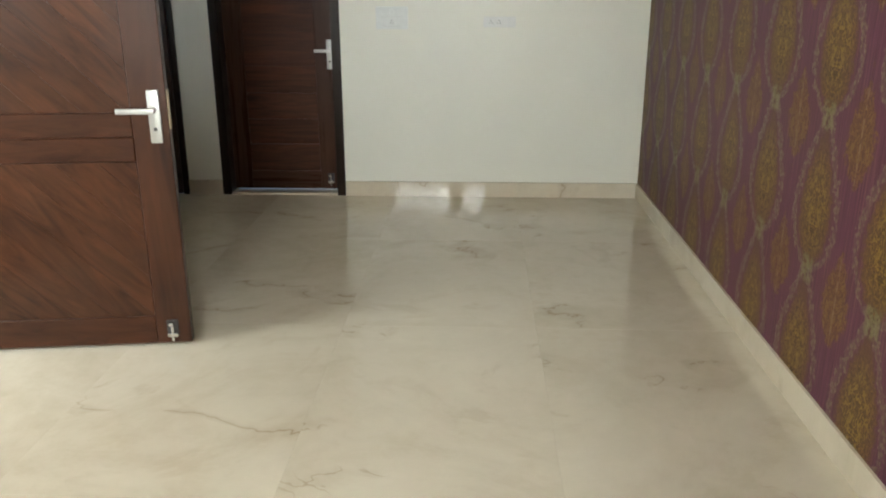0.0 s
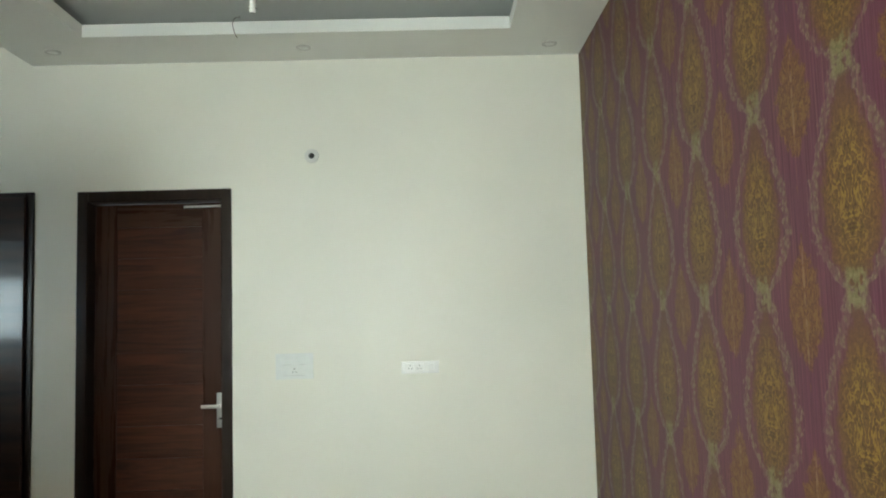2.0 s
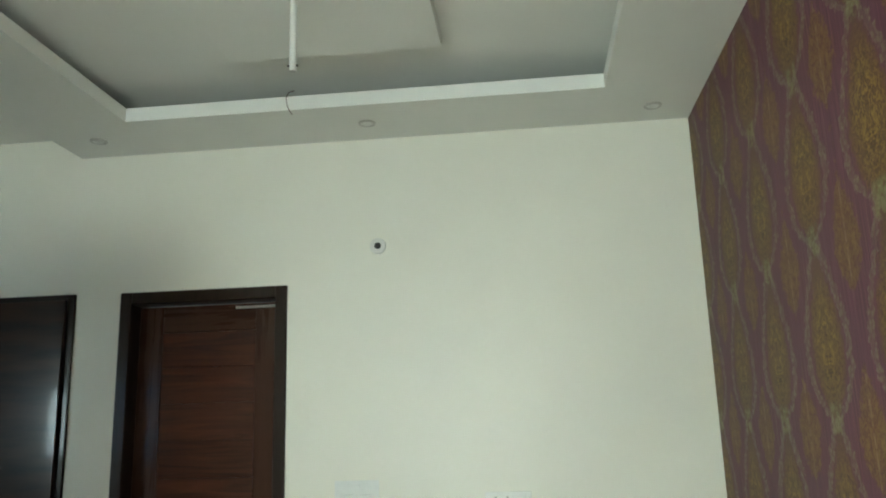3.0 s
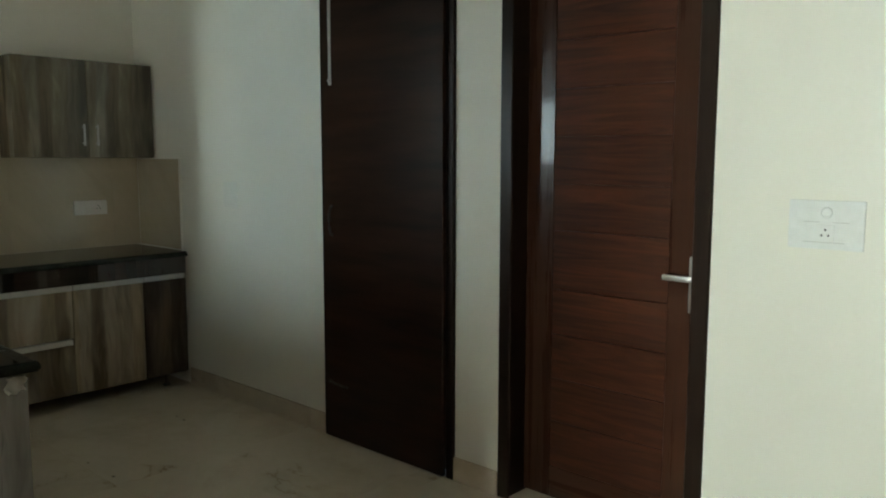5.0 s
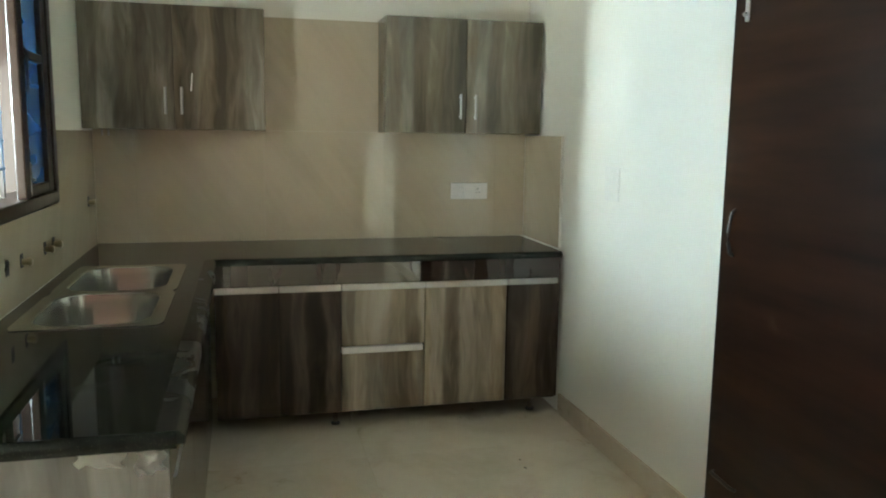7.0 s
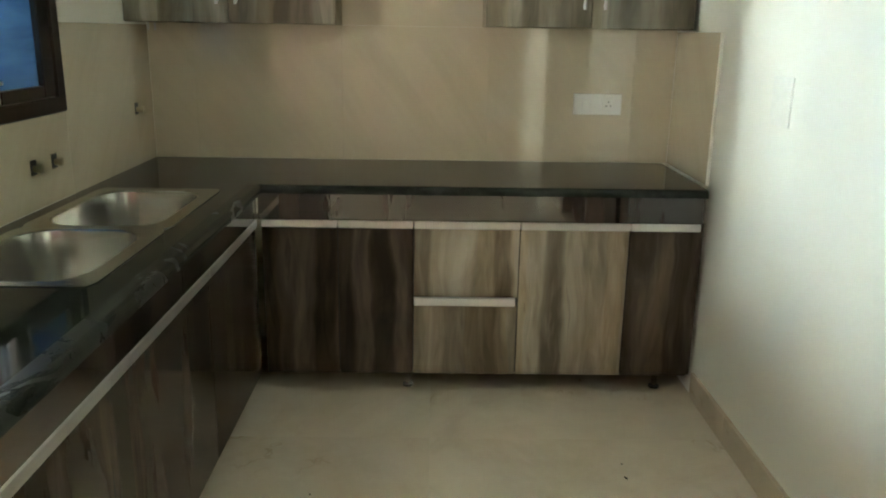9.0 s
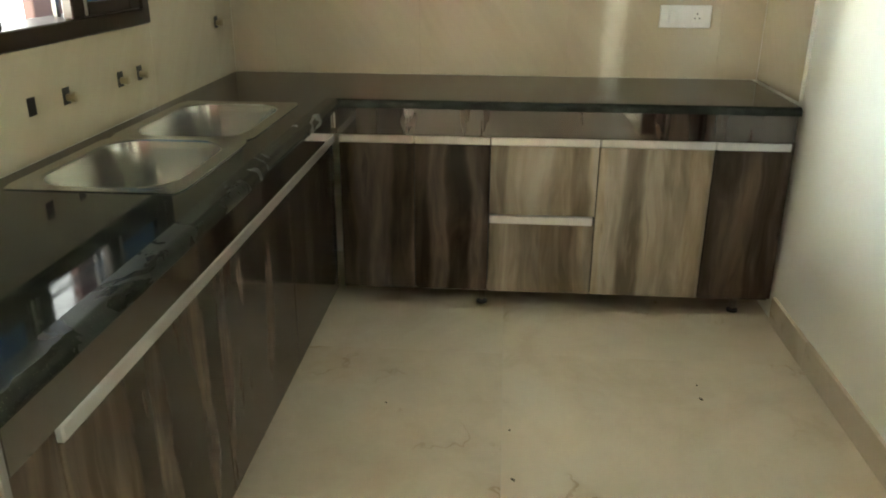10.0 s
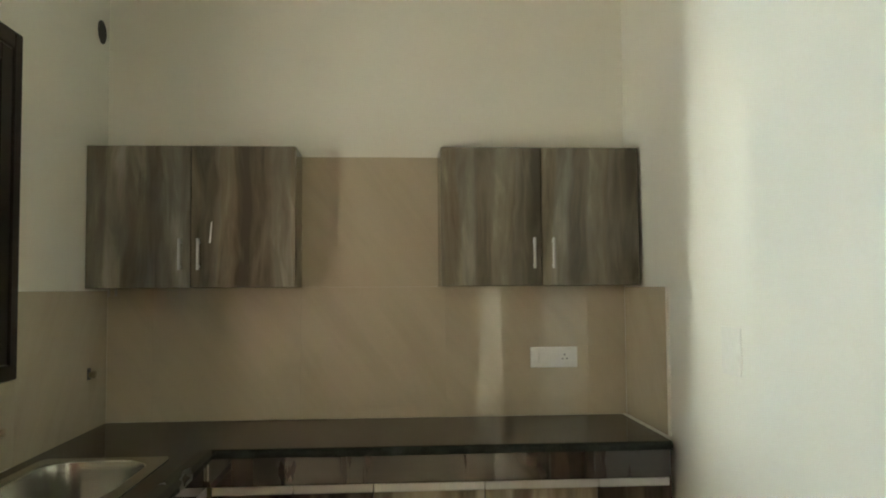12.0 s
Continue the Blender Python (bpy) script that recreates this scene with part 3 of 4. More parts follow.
for z0, z1 in zip(EDGES, EDGES[1:]):
    part("plank", block(-2.6245, -2.1505, 0.0865, 0.0955, z0 + 0.0010, z1 - 0.0010, 0.0008), M_RED, door)
part("core", block(-2.63, -2.145, 0.096, 0.118, 0.14, 1.96), M_STILE, door)
lever_handle(door, -2.052, 0.085, 0.955, reach=0.095)
floor_latch(door, -2.078, 0.085, 0.10)
part("door_bolt", rod((-2.25, 0.076, 2.066), (-2.035, 0.076, 2.066), 0.007), M_ALU, door, smooth=True)
part("threshold", block(-2.752, -2.023, -0.01, 0.12, 0.0, 0.016, 0.003), M_SKIRT, door, "pale marble threshold")

cup = thing("wall_cupboard", (-3.465, 0.0, 0), "tall dark brown wooden cupboard door set in the wall", "cupboard")
part("body", block(-3.83, -3.10, 0.002, 0.14, 0.03, 2.10), M_BLACK, cup)
for x0, x1 in ((-3.884, -3.832), (-3.085, -3.045)):
    part("jamb", block(x0, x1, -0.016, 0.14, 0.0, 2.155, 0.003), M_FRAME, cup)
part("head", block(-3.832, -3.085, -0.016, 0.14, 2.115, 2.155, 0.003), M_FRAME, cup)
leaf = part("door", block(-3.836, -3.080, -0.040, -0.018, 0.012, 2.125, 0.003), M_CUPB, cup)
part("tower_bolt", block(-3.789, -3.771, -0.047, -0.040, 1.68, 2.122, 0.002), M_ALU, leaf, "slim aluminium tower bolt")
part("bolt_knob", rod((-3.78, -0.056, 1.70), (-3.78, -0.045, 1.70), 0.006), M_ALU, leaf)
part("handle", tube([(-3.778, -0.040, 0.99), (-3.778, -0.052, 0.998), (-3.778, -0.060, 1.03), (-3.778, -0.062, 1.06), (-3.778, -0.060, 1.09),
                     (-3.778, -0.052, 1.122), (-3.778, -0.040, 1.13)], 0.006), M_IRON, leaf, "bowed dark iron handle", True)
part("latch", tube([(-3.80, -0.041, 0.292), (-3.80, -0.054, 0.290), (-3.70, -0.054, 0.281), (-3.68, -0.045, 0.279)], 0.006), M_IRON, leaf, "dark iron latch")

# open entrance leaf
TURN = Matrix.Translation((-3.108, -2.538, 0)) @ Matrix.Rotation(radians(7.7), 4, "Z")
LW = 0.932


def clip_strip(x0, x1, z0, z1, lo, hi):
    """The part of the rectangle where lo < x + z < hi, as a polygon."""
    poly = [(x0, z0), (x1, z0), (x1, z1), (x0, z1)]
    for sign, limit in ((1, lo), (-1, -hi)):
        out = []
        for a, b in zip(poly, poly[1:] + poly[:1]):
            da, db = sign * (a[0] + a[1]) - limit, sign * (b[0] + b[1]) - limit
            if da >= 0:
                out.append(a)
            if da * db < 0:
                f = da / (da - db)
                out.append((a[0] + f * (b[0] - a[0]), a[1] + f * (b[1] - a[1])))
        poly = out
        if len(poly) < 3:
            return []
    return poly


def prism(poly, y0, y1):
    bm = bmesh.new()
    front = [bm.verts.new((x, y0, z)) for x, z in poly]
    back = [bm.verts.new((x, y1, z)) for x, z in poly]
    bm.faces.new(front)
    bm.faces.new(back[::-1])
    for k in range(len(poly)):
        j = (k + 1) % len(poly)
        bm.faces.new((front[k], front[j], back[j], back[k]))
    return bm


def turned(bm):
    bm.transform(TURN)
    return bm


entry = thing("door_2", TURN.translation, "walnut-veneered entrance door standing open, with diagonal panels", "door", kind="structure")
part("core", turned(block(0.02, LW - 0.02, 0.008, 0.032, 0.02, 2.09)), M_STILE, entry)
for x0, x1 in ((0.0, 0.13), (LW - 0.13, LW)):
    part("stile", turned(block(x0, x1, 0.0, 0.04, 0.012, 2.10, 0.003)), M_LEAF, entry)
for z0, z1 in ((0.012, 0.125), (0.735, 0.822), (0.8235, 0.912), (1.97, 2.10)):
    part("rail", turned(block(0.13, LW - 0.13, 0.0, 0.04, z0, z1, 0.003)), M_LEAFH, entry)
for z0, z1 in ((0.125, 0.735), (0.912, 1.97)):
    w = 0.155
    k = math.floor((0.13 + z0) / w)
    while k * w < LW - 0.13 + z1:
        poly = clip_strip(0.132, LW - 0.132, z0 + 0.002, z1 - 0.002, k * w + 0.0007, (k + 1) * w - 0.0007)
        if len(poly) > 2:
            part("plank", turned(prism(poly, 0.003, 0.012)), M_LEAFD, entry)
        k += 1
lever_handle(entry, LW - 0.046, 0.0, 0.922, -1, M_SATIN, TURN, 0.19)
floor_latch(entry, LW - 0.068, 0.0, 0.075, TURN)
part("lock_plate", turned(block(LW, LW + 0.003, 0.008, 0.032, 0.85, 0.99)), M_BRASS, entry)
frame2 = thing("door_frame", (-3.215, -2.94, 0), "dark wooden frame of the open entrance doorway", "door frame", kind="structure")
for y0, y1 in ((-2.62, -2.56), (-3.52, -3.46)):
    part("door_jamb", block(-3.25, -3.094, y0, y1, 0.0, 2.15, 0.004), M_FRAME, frame2)
part("door_head", block(-3.25, -3.094, -3.46, -2.62, 2.09, 2.15, 0.004), M_FRAME, frame2)
part("threshold", block(-3.33, -3.1, -3.46, -2.62, -0.1, 0.012), M_SKIRT, frame2)

# ---- windows ----
win = thing("window_1", (-4.27, -2.27, 1.07), "dark wooden kitchen window with iron grille and one blue-filmed sash", "window", kind="structure")
WY0, WY1 = -2.285, -2.150
for x0, x1, deep in ((-4.935, -4.885, -2.395), (-3.65, -3.60, -2.395)):
    part("window_frame", block(x0, x1, deep, WY1, 1.07, 2.14, 0.004), M_FRAME, win)
part("window_frame", block(-4.885, -3.65, WY0, WY1, 2.085, 2.14, 0.004), M_FRAME, win)
part("window_sill", block(-4.885, -3.65, WY0, WY1 + 0.004, 1.07, 1.118, 0.004), M_FRAME, win)
part("mullion", block(-4.530, -4.470, -2.180, WY1, 1.118, 2.085, 0.004), M_FRAME, win)
part("mullion", block(-4.160, -4.100, -2.180, WY1, 1.118, 2.085, 0.004), M_FRAME, win)


def window_sash(x0, x1, near, far, stay):
    """Closed two-pane sash between x0 and x1; near and far are the widths of its stiles."""
    sash = thing("window_sash", ((x0 + x1) / 2, -2.2, 1.12), "closed dark wooden sash with blue protective film on its panes", "window sash",
                 "sashes of the kitchen window", "structure")
    a, b = x0 + near, x1 - far
    for s0, s1 in ((x0, a), (b, x1)):
        part("stile", block(s0, s1, -2.195, -2.157, 1.119, 2.084, 0.003), M_FRAME, sash)
    for z0, z1 in ((1.119, 1.155), (1.572, 1.600), (2.03, 2.084)):
        part("rail", block(a, b, -2.195, -2.157, z0, z1, 0.003), M_FRAME, sash)
    for z0, z1 in ((1.155, 1.572), (1.600, 2.03)):
        part("pane", block(a, b, -2.180, -2.174, z0, z1), M_BLUE, sash, "pane with wrinkled blue film")
    part("stay", tube([(stay - 0.01, -2.157, 1.60), (stay, -2.145, 1.58), (stay + 0.005, -2.143, 1.52), (stay, -2.147, 1.46)], 0.006), M_IRON, sash)
    for z0, z1 in ((1.122, 1.235), (1.93, 2.08)):
        bolt = part("tower_bolt", block(stay - 0.006, stay + 0.006, -2.157, -2.152, z0, z1, 0.002), M_SATIN, sash, "slim bright tower bolt")
        part("knob", rod((stay, -2.153, (z0 + z1) / 2), (stay, -2.140, (z0 + z1) / 2), 0.005, 10), M_SATIN, bolt)
    return sash


window_sash(-4.884, -4.531, 0.069, 0.036, -4.548)
window_sash(-4.099, -3.651, 0.036, 0.069, -4.080)
grille = thing("window_grille", (-4.08, -2.25, 1.118), "dark iron window grille of thin level bars", "grille")
for k in range(10):
    z = 1.212 + 0.0915 * k
    part("bar", rod((-4.575, -2.240, z), (-3.65, -2.240, z), 0.006, 8), M_IRON, grille)
for x in (-4.550, -4.085, -3.69):
    part("upright", block(x - 0.009, x + 0.009, -2.246, -2.234, 1.118, 2.085), M_IRON, grille)

south = thing("window_2", (-1.62, -6.3, 0.9), "wide dark wooden window with clear panes", "window", kind="structure")
for x0, x1 in ((-2.36, -2.31), (-2.04, -2.005), (-1.50, -1.30), (-0.97, -0.92)):
    part("window_frame", block(x0, x1, -6.36, -6.24, 0.90, 1.96, 0.004), M_FRAME, south)
for x0, x1 in ((-2.31, -2.04), (-2.005, -1.50), (-1.30, -0.97)):
    for z0, z1 in ((0.90, 0.95), (1.385, 1.415), (1.92, 1.96)):
        part("rail", block(x0, x1, -6.34, -6.26, z0, z1, 0.003), M_FRAME, south)
    for z0, z1 in ((0.95, 1.385), (1.415, 1.92)):
        p = part("pane", block(x0, x1, -6.303, -6.297, z0, z1), M_GLASS, south)
        p.visible_shadow = False

# ---- kitchen worktop ----
SX0, SX1, SY0, SY1 = -5.03, -3.972, -2.108, -1.706
top = thing("worktop", (-4.6, -1.6, 0.68), "polished black granite L-shaped worktop with a dark front band", "worktop")
XS = (-5.722, -5.135, SX0 + 0.02, SX1 - 0.02, -3.145)
YS = (-2.156, SY0 + 0.02, SY1 - 0.02, -1.644, -0.030)
bm = bmesh.new()
grid = {}
for i, j in [(i, j) for i in range(4) for j in range(4)]:
    if (j < 3 or i == 0) and (i, j) != (2, 1):
        corners = ((i, j), (i + 1, j), (i + 1, j + 1), (i, j + 1))
        for c in corners:
            if c not in grid:
                grid[c] = bm.verts.new((XS[c[0]], YS[c[1]], 0.777))
        bm.faces.new([grid[c] for c in corners])
raised = bmesh.ops.extrude_face_region(bm, geom=bm.faces[:])
bmesh.ops.translate(bm, vec=(0, 0, 0.028), verts=[v for v in raised["geom"] if isinstance(v, bmesh.types.BMVert)])
bmesh.ops.recalc_face_normals(bm, faces=bm.faces[:])
part("slab", bm, M_GRANITE, top)


def nosing(p, q, out, flat=0.0):
    """Rounded front edge of the slab from p to q; out points away from the slab."""
    p, q, out = Vector(p), Vector(q), Vector(out)
    row = [(0.0, 0.805)] + ([(flat, 0.805)] if flat else []) + [(flat + 0.021 * math.sin(a), 0.784 + 0.021 * math.cos(a)) for a in [math.pi / 2 * k / 6 for k in range(1, 7)]] + [(flat + 0.021, 0.779), (flat + 0.019, 0.777), (0.0, 0.777)]
    bm = bmesh.new()
    ends = [[bm.verts.new(e + out * d + Vector((0, 0, z))) for d, z in row] for e in (p, q)]
    for k in range(len(row)):
        j = (k + 1) % len(row)
        bm.faces.new((ends[0][k], ends[0][j], ends[1][j], ends[1][k]))
    bm.faces.new(ends[0])
    bm.faces.new(ends[1][::-1])
    return bm


part("nosing", nosing((-5.135, -1.591, 0), (-5.135, -0.030, 0), (1, 0, 0)), M_GRANITE, top, smooth=True)
part("nosing", nosing((-5.135, -1.644, 0), (-3.145, -1.644, 0), (0, 1, 0), 0.032), M_EDGE, top, "dusty rounded granite edge", True)
part("nosing", nosing((-3.145, -1.605, 0), (-3.145, -2.156, 0), (1, 0, 0)), M_GRANITE, top, smooth=True)
part("apron", block(-5.158, -5.138, -1.640, -0.031, 0.678, 0.777, 0.002), M_APRON, top, "glossy dark brown band under the granite")
part("apron", block(-5.138, -3.180, -1.640, -1.622, 0.678, 0.777, 0.002), M_APRON, top, "glossy dark brown band under the granite")


# ---- base cabinets ----
def feet(parent, spots):
    for x, y in spots:
        f = part("foot", rod((x, y, 0.0), (x, y, 0.080), 0.011, 12), M_CHROME, parent, smooth=True)
        part("foot_disc", rod((x, y, 0.0), (x, y, 0.008), 0.021, 14), M_IRON, f)


def profile(parent, x0, x1, y0, y1, z0, z1):
    """Aluminium pull along the top of a front, with a groove."""
    p = part("pull", block(x0, x1, y0, y1, z0, z1, 0.003), M_ALU, parent, "satin aluminium edge pull")
    return p


def base_unit(label, y0, y1, fronts, spots):
    c = thing("base_cabinet", (-5.45, (y0 + y1) / 2, 0), label, "kitchen cabinet", "base cabinets under the worktop")
    part("carcass", block(-5.715, -5.180, y0 + 0.001, y1 - 0.001, 0.082, 0.676), M_BLACK, c)
    for name, a, b, z0, z1, material in fronts:
        f = part(name, block(-5.179, -5.160, a + 0.0018, b - 0.0018, z0, z1 - 0.030, 0.0015), material, c)
        profile(f, -5.181, -5.152, a + 0.0018, b - (0.009 if name == "drawer" and z1 < 0.5 else 0.0018), z1 - 0.030, z1)
    feet(c, spots)
    return c


base_unit("dark brown laminate corner cabinet with two doors", -1.612, -1.065,
          [("door", -1.612, -1.338, 0.083, 0.676, M_DARK), ("door", -1.338, -1.065, 0.083, 0.676, M_DARK)], [(-5.24, -1.085), (-5.65, -1.085), (-5.65, -1.56)])
base_unit("light grey-brown laminate cabinet with two drawers", -1.065, -0.681,
          [("drawer", -1.065, -0.681, 0.083, 0.385, M_LIGHT), ("drawer", -1.065, -0.681, 0.388, 0.676, M_LIGHT)], [(-5.65, -1.03), (-5.65, -0.72)])
base_unit("light grey-brown laminate cabinet with one door", -0.681, -0.284,
          [("door", -0.681, -0.284, 0.083, 0.676, M_LIGHT)], [(-5.65, -0.66), (-5.65, -0.30)])
last = base_unit("narrow dark brown laminate cabinet beside the wall", -0.284, -0.030,
          [("door", -0.284, -0.030, 0.083, 0.676, M_DARK)], [(-5.24, -0.125), (-5.65, -0.05)])
part("side_panel", block(-5.715, -5.172, -0.0295, -0.0160, 0.083, 0.676, 0.001), M_DARK, last)

XS = [-5.150, -4.535, -3.918, -3.300]
for k in range(3):
    x0, x1 = XS[k], XS[k + 1]
    c = thing("base_cabinet", ((x0 + x1) / 2, -1.9, 0), "glossy dark brown laminate cabinet under the sink worktop", "kitchen cabinet", "base cabinets under the worktop")
    bm = bmesh.new()  # open box, so that the sink bowls hang free in it
    for b in ((x0, x0 + 0.016, -2.150, -1.650, 0.082, 0.58), (x1 - 0.016, x1, -2.150, -1.650, 0.082, 0.58),
              (x0 + 0.016, x1 - 0.016, -2.150, -1.650, 0.082, 0.098), (x0 + 0.016, x1 - 0.016, -2.150, -2.140, 0.098, 0.676)):
        add_block(bm, *b)
    part("carcass", bm, M_BLACK, c)
    f = part("door", block(x0 + 0.002, x1 - 0.002, -1.648, -1.630, 0.083, 0.646, 0.0015), M_DARK, c)
    profile(f, x0 + 0.002, x1 - 0.002, -1.650, -1.622, 0.646, 0.676)
    feet(c, [(x0 + 0.05, -1.70), (x1 - 0.05, -1.70), (x0 + 0.05, -2.1), (x1 - 0.05, -2.1)])
end = thing("end_panel", (-3.2, -1.9, 0), "grey-brown wood-print laminate end panel of the worktop run", "end panel", "")
part("panel", block(-3.180, -3.162, -2.156, -1.622, 0.0, 0.777, 0.002), M_END, end)
part("filler", block(-3.298, -3.181, -1.648, -1.630, 0.0, 0.677, 0.0015), M_DARK, end, "dark brown front filler")

# torn protective film on the corner of the end panel
def film_piece(y, z, wide, tall, label):
    bm, grid, n, m = bmesh.new(), {}, 9, 5
    for i in range(n + 1):
        for j in range(m + 1):
            u, v = i / n, j / m
            ragged = 0.12 * math.sin(5 * u + y * 40) + 0.08 * math.sin(13 * u)
            grid[i, j] = bm.verts.new((-3.1600 + 0.010 * math.sin(4.1 * u + 2.3 * v + y * 9) ** 2, y - wide * u + 0.006 * math.sin(7 * v), z - tall * v * (1 + ragged)))
    for i in range(n):
        for j in range(m):
            bm.faces.new((grid[i, j], grid[i + 1, j], grid[i + 1, j + 1], grid[i, j + 1]))
    bmesh.ops.solidify(bm, geom=bm.faces[:], thickness=0.0012)
    solid("plastic_film", bm, M_FILM, True, label=label, category="plastic film", group="film left on the end panel")


film_piece(-1.630, 0.765, 0.048, 0.042, "crumpled piece of pale plastic film on the panel corner")
film_piece(-1.700, 0.770, 0.080, 0.030, "narrow torn strip of pale plastic film on the panel")


# ---- sink ----
def rounded(x0, x1, y0, y1, r, n=6):
    pts = []
    for cx, cy, a0 in ((x1 - r, y1 - r, 0), (x0 + r, y1 - r, 90), (x0 + r, y0 + r, 180), (x1 - r, y0 + r, 270)):
        for k in range(n + 1):
            a = radians(a0 + 90 * k / n)
            pts.append((cx + r * math.cos(a), cy + r * math.sin(a)))
    return pts


def loop_faces(bm, a, b):
    for k in range(len(a)):
        j = (k + 1) % len(a)
        bm.faces.new((a[k], a[j], b[j], b[k]))


sink = thing("kitchen_sink", (-4.5, -1.9, 0.608), "double-bowl stainless steel sink set into the granite", "sink")
for x0, x1, bx0, bx1 in ((SX0, -4.47, SX0 + 0.055, -4.492), (-4.47, SX1, -4.446, SX1 - 0.026)):
    bm = bmesh.new()
    by0, by1 = SY0 + 0.04, SY1 - 0.04
    outer = []
    for x, y in rounded(bx0, bx1, by0, by1, 0.10):
        fx, fy = (x - bx0) / (bx1 - bx0), (y - by0) / (by1 - by0)
        d = max(abs(fx - 0.5), abs(fy - 0.5))
        fx, fy = 0.5 + (fx - 0.5) * 0.5 / d, 0.5 + (fy - 0.5) * 0.5 / d
        outer.append((x0 + fx * (x1 - x0), SY0 + fy * (SY1 - SY0)))
    rows = [[bm.verts.new((x, y, 0.8055)) for x, y in outer], [bm.verts.new((x, y, 0.8075)) for x, y in outer]]
    for shrink, z, r in ((-0.010, 0.8085, 0.108), (-0.003, 0.8095, 0.103), (0.003, 0.806, 0.099), (0.007, 0.78, 0.097), (0.020, 0.64, 0.09), (0.038, 0.618, 0.08), (0.08, 0.610, 0.05), (0.12, 0.608, 0.015)):
        rows.append([bm.verts.new((x, y, z)) for x, y in rounded(bx0 + shrink, bx1 - shrink, by0 + shrink, by1 - shrink, r)])
    for a, b in zip(rows, rows[1:]):
        loop_faces(bm, a, b)
    bm.faces.new(rows[-1])
    bowl = part("bowl", bm, M_STEEL, sink, smooth=True)
    cx, cy = (bx0 + bx1) / 2, (by0 + by1) / 2
    part("drain", lathe([(0.045, 0.0), (0.043, 0.004), (0.030, 0.002), (0.004, 0.001)], (cx, cy, 0.609)), M_CHROME, bowl, smooth=True)


# ---- wall cabinets ----
def wall_unit(y0, y1, mid, handles):
    c = thing("wall_cabinet", (-5.6, (y0 + y1) / 2, 1.347), "grey-brown wood-print wall cabinet with two doors", "wall cabinet", "wall cabinets over the worktop")
    part("carcass", block(-5.720, -5.513, y0, y1, 1.347, 1.897, 0.001), M_GREYED, c)
    for a, b, h in ((y0, mid, handles[0]), (mid, y1, handles[1])):
        d = part("door", block(-5.512, -5.495, a + 0.0015, b - 0.0015, 1.349, 1.896, 0.0015), M_GREYED, c)
        grip = part("handle", rod((-5.468, h, 1.416), (-5.468, h, 1.536), 0.0060, 12), M_SATIN, d, "slim satin bar handle", True)
        for z in (1.430, 1.522):
            part("post", rod((-5.495, h, z), (-5.466, h, z), 0.0042, 10), M_SATIN, grip, smooth=True)
    return c


wall_unit(-2.1635, -1.370, -1.769, (-1.806, -1.736))
wall_unit(-0.805, -0.014, -0.407, (-0.440, -0.364))

for y in (-2.085, -2.058):
    hook = thing("screw_hook", (-5.53, y, 1.347), "small bright screw end under the wall cabinet", "screw", "screw ends under the wall cabinet")
    part("shank", rod((-5.53, y, 1.318), (-5.53, y, 1.347), 0.0045, 10), M_SATIN, hook, smooth=True)
bm = bmesh.new()
for x, y, z in ((0.0, -1.700, 1.520), (0.0, -1.693, 1.521), (0.003, -1.687, 1.602), (0.004, -1.692, 1.600)):
    bm.verts.new((-5.4945 + x, y, z))
bm.faces.new(bm.verts[:])
bmesh.ops.solidify(bm, geom=bm.faces[:], thickness=0.001)
solid("film_scrap", bm, M_FILM, label="thin torn sliver of pale film on a cabinet door", category="film scrap")
part("end_cap", block(-5.1372, -5.134, -1.6205, -1.614, 0.700, 0.755, 0.001), M_SATIN, top, "small bright metal end cap")

# ---- small fittings ----
def tap_point(x, z, stub=True, length=0.03):
    t = thing("tap_point", (x, -2.157, z), "square cut in the tile with a brass pipe stub", "pipe stub", "tap points over the sink")
    bm = block(x - 0.017, x + 0.017, -2.1568, -2.1555, z - 0.022, z + 0.022)
    part("recess", bm, M_BLACK, t)
    if stub:
        p = part("pipe", rod((x - 0.003, -2.156, z - 0.004), (x - 0.003, -2.156 + length, z - 0.004), 0.010, 12), M_BRASS, t, smooth=True)
        part("collar", rod((x - 0.003, -2.156 + length * 0.55, z - 0.004), (x - 0.003, -2.156 + length * 0.9, z - 0.004), 0.0135, 8), M_BRASS, p)


for x, z, stub in ((-4.82, 0.930, True), (-4.69, 0.930, True), (-4.385, 0.934, True), (-4.225, 0.936, False), (-5.535, 1.022, True)):
    tap_point(x, z, stub)


def socket(name, label, at, w, h, axis, holes, deep=0.012, material=None):
    """A flat white plate with sockets and switches; it faces -y, or +x where axis is 'x'."""
    M = Matrix.Translation(at)
    if axis == "x":
        M = M @ Matrix.Rotation(radians(90), 4, "Z")
    def put(bm):
        bm.transform(M)
        return bm
    s = thing(name, at, label, "power socket")
    plate = part("plate", put(block(-w / 2, w / 2, -deep, 0, -h / 2, h / 2, deep / 4, 2)), material or M_WHITE, s)
    for kind, x, size, up in holes:
        if kind == "socket":
            f = part("socket_face", put(block(x - size / 2, x + size / 2, -deep - 0.0015, -deep + 0.001, up - size / 2, up + size / 2, 0.0007)), material or M_WHITE, plate)
            for dx, dz in ((-0.009, -0.006), (0.009, -0.006), (0, 0.010)):
                part("pin_hole", put(rod((x + dx, -deep - 0.0020, up + dz), (x + dx, -deep - 0.001, up + dz), 0.0032, 8)), M_BLACK, f)
        else:
            part("switch", put(block(x - size / 2, x + size / 2, -deep - 0.004, -deep + 0.001, up - size * 0.75, up + size * 0.75, 0.0015)), material or M_WHITE, plate)
    return s


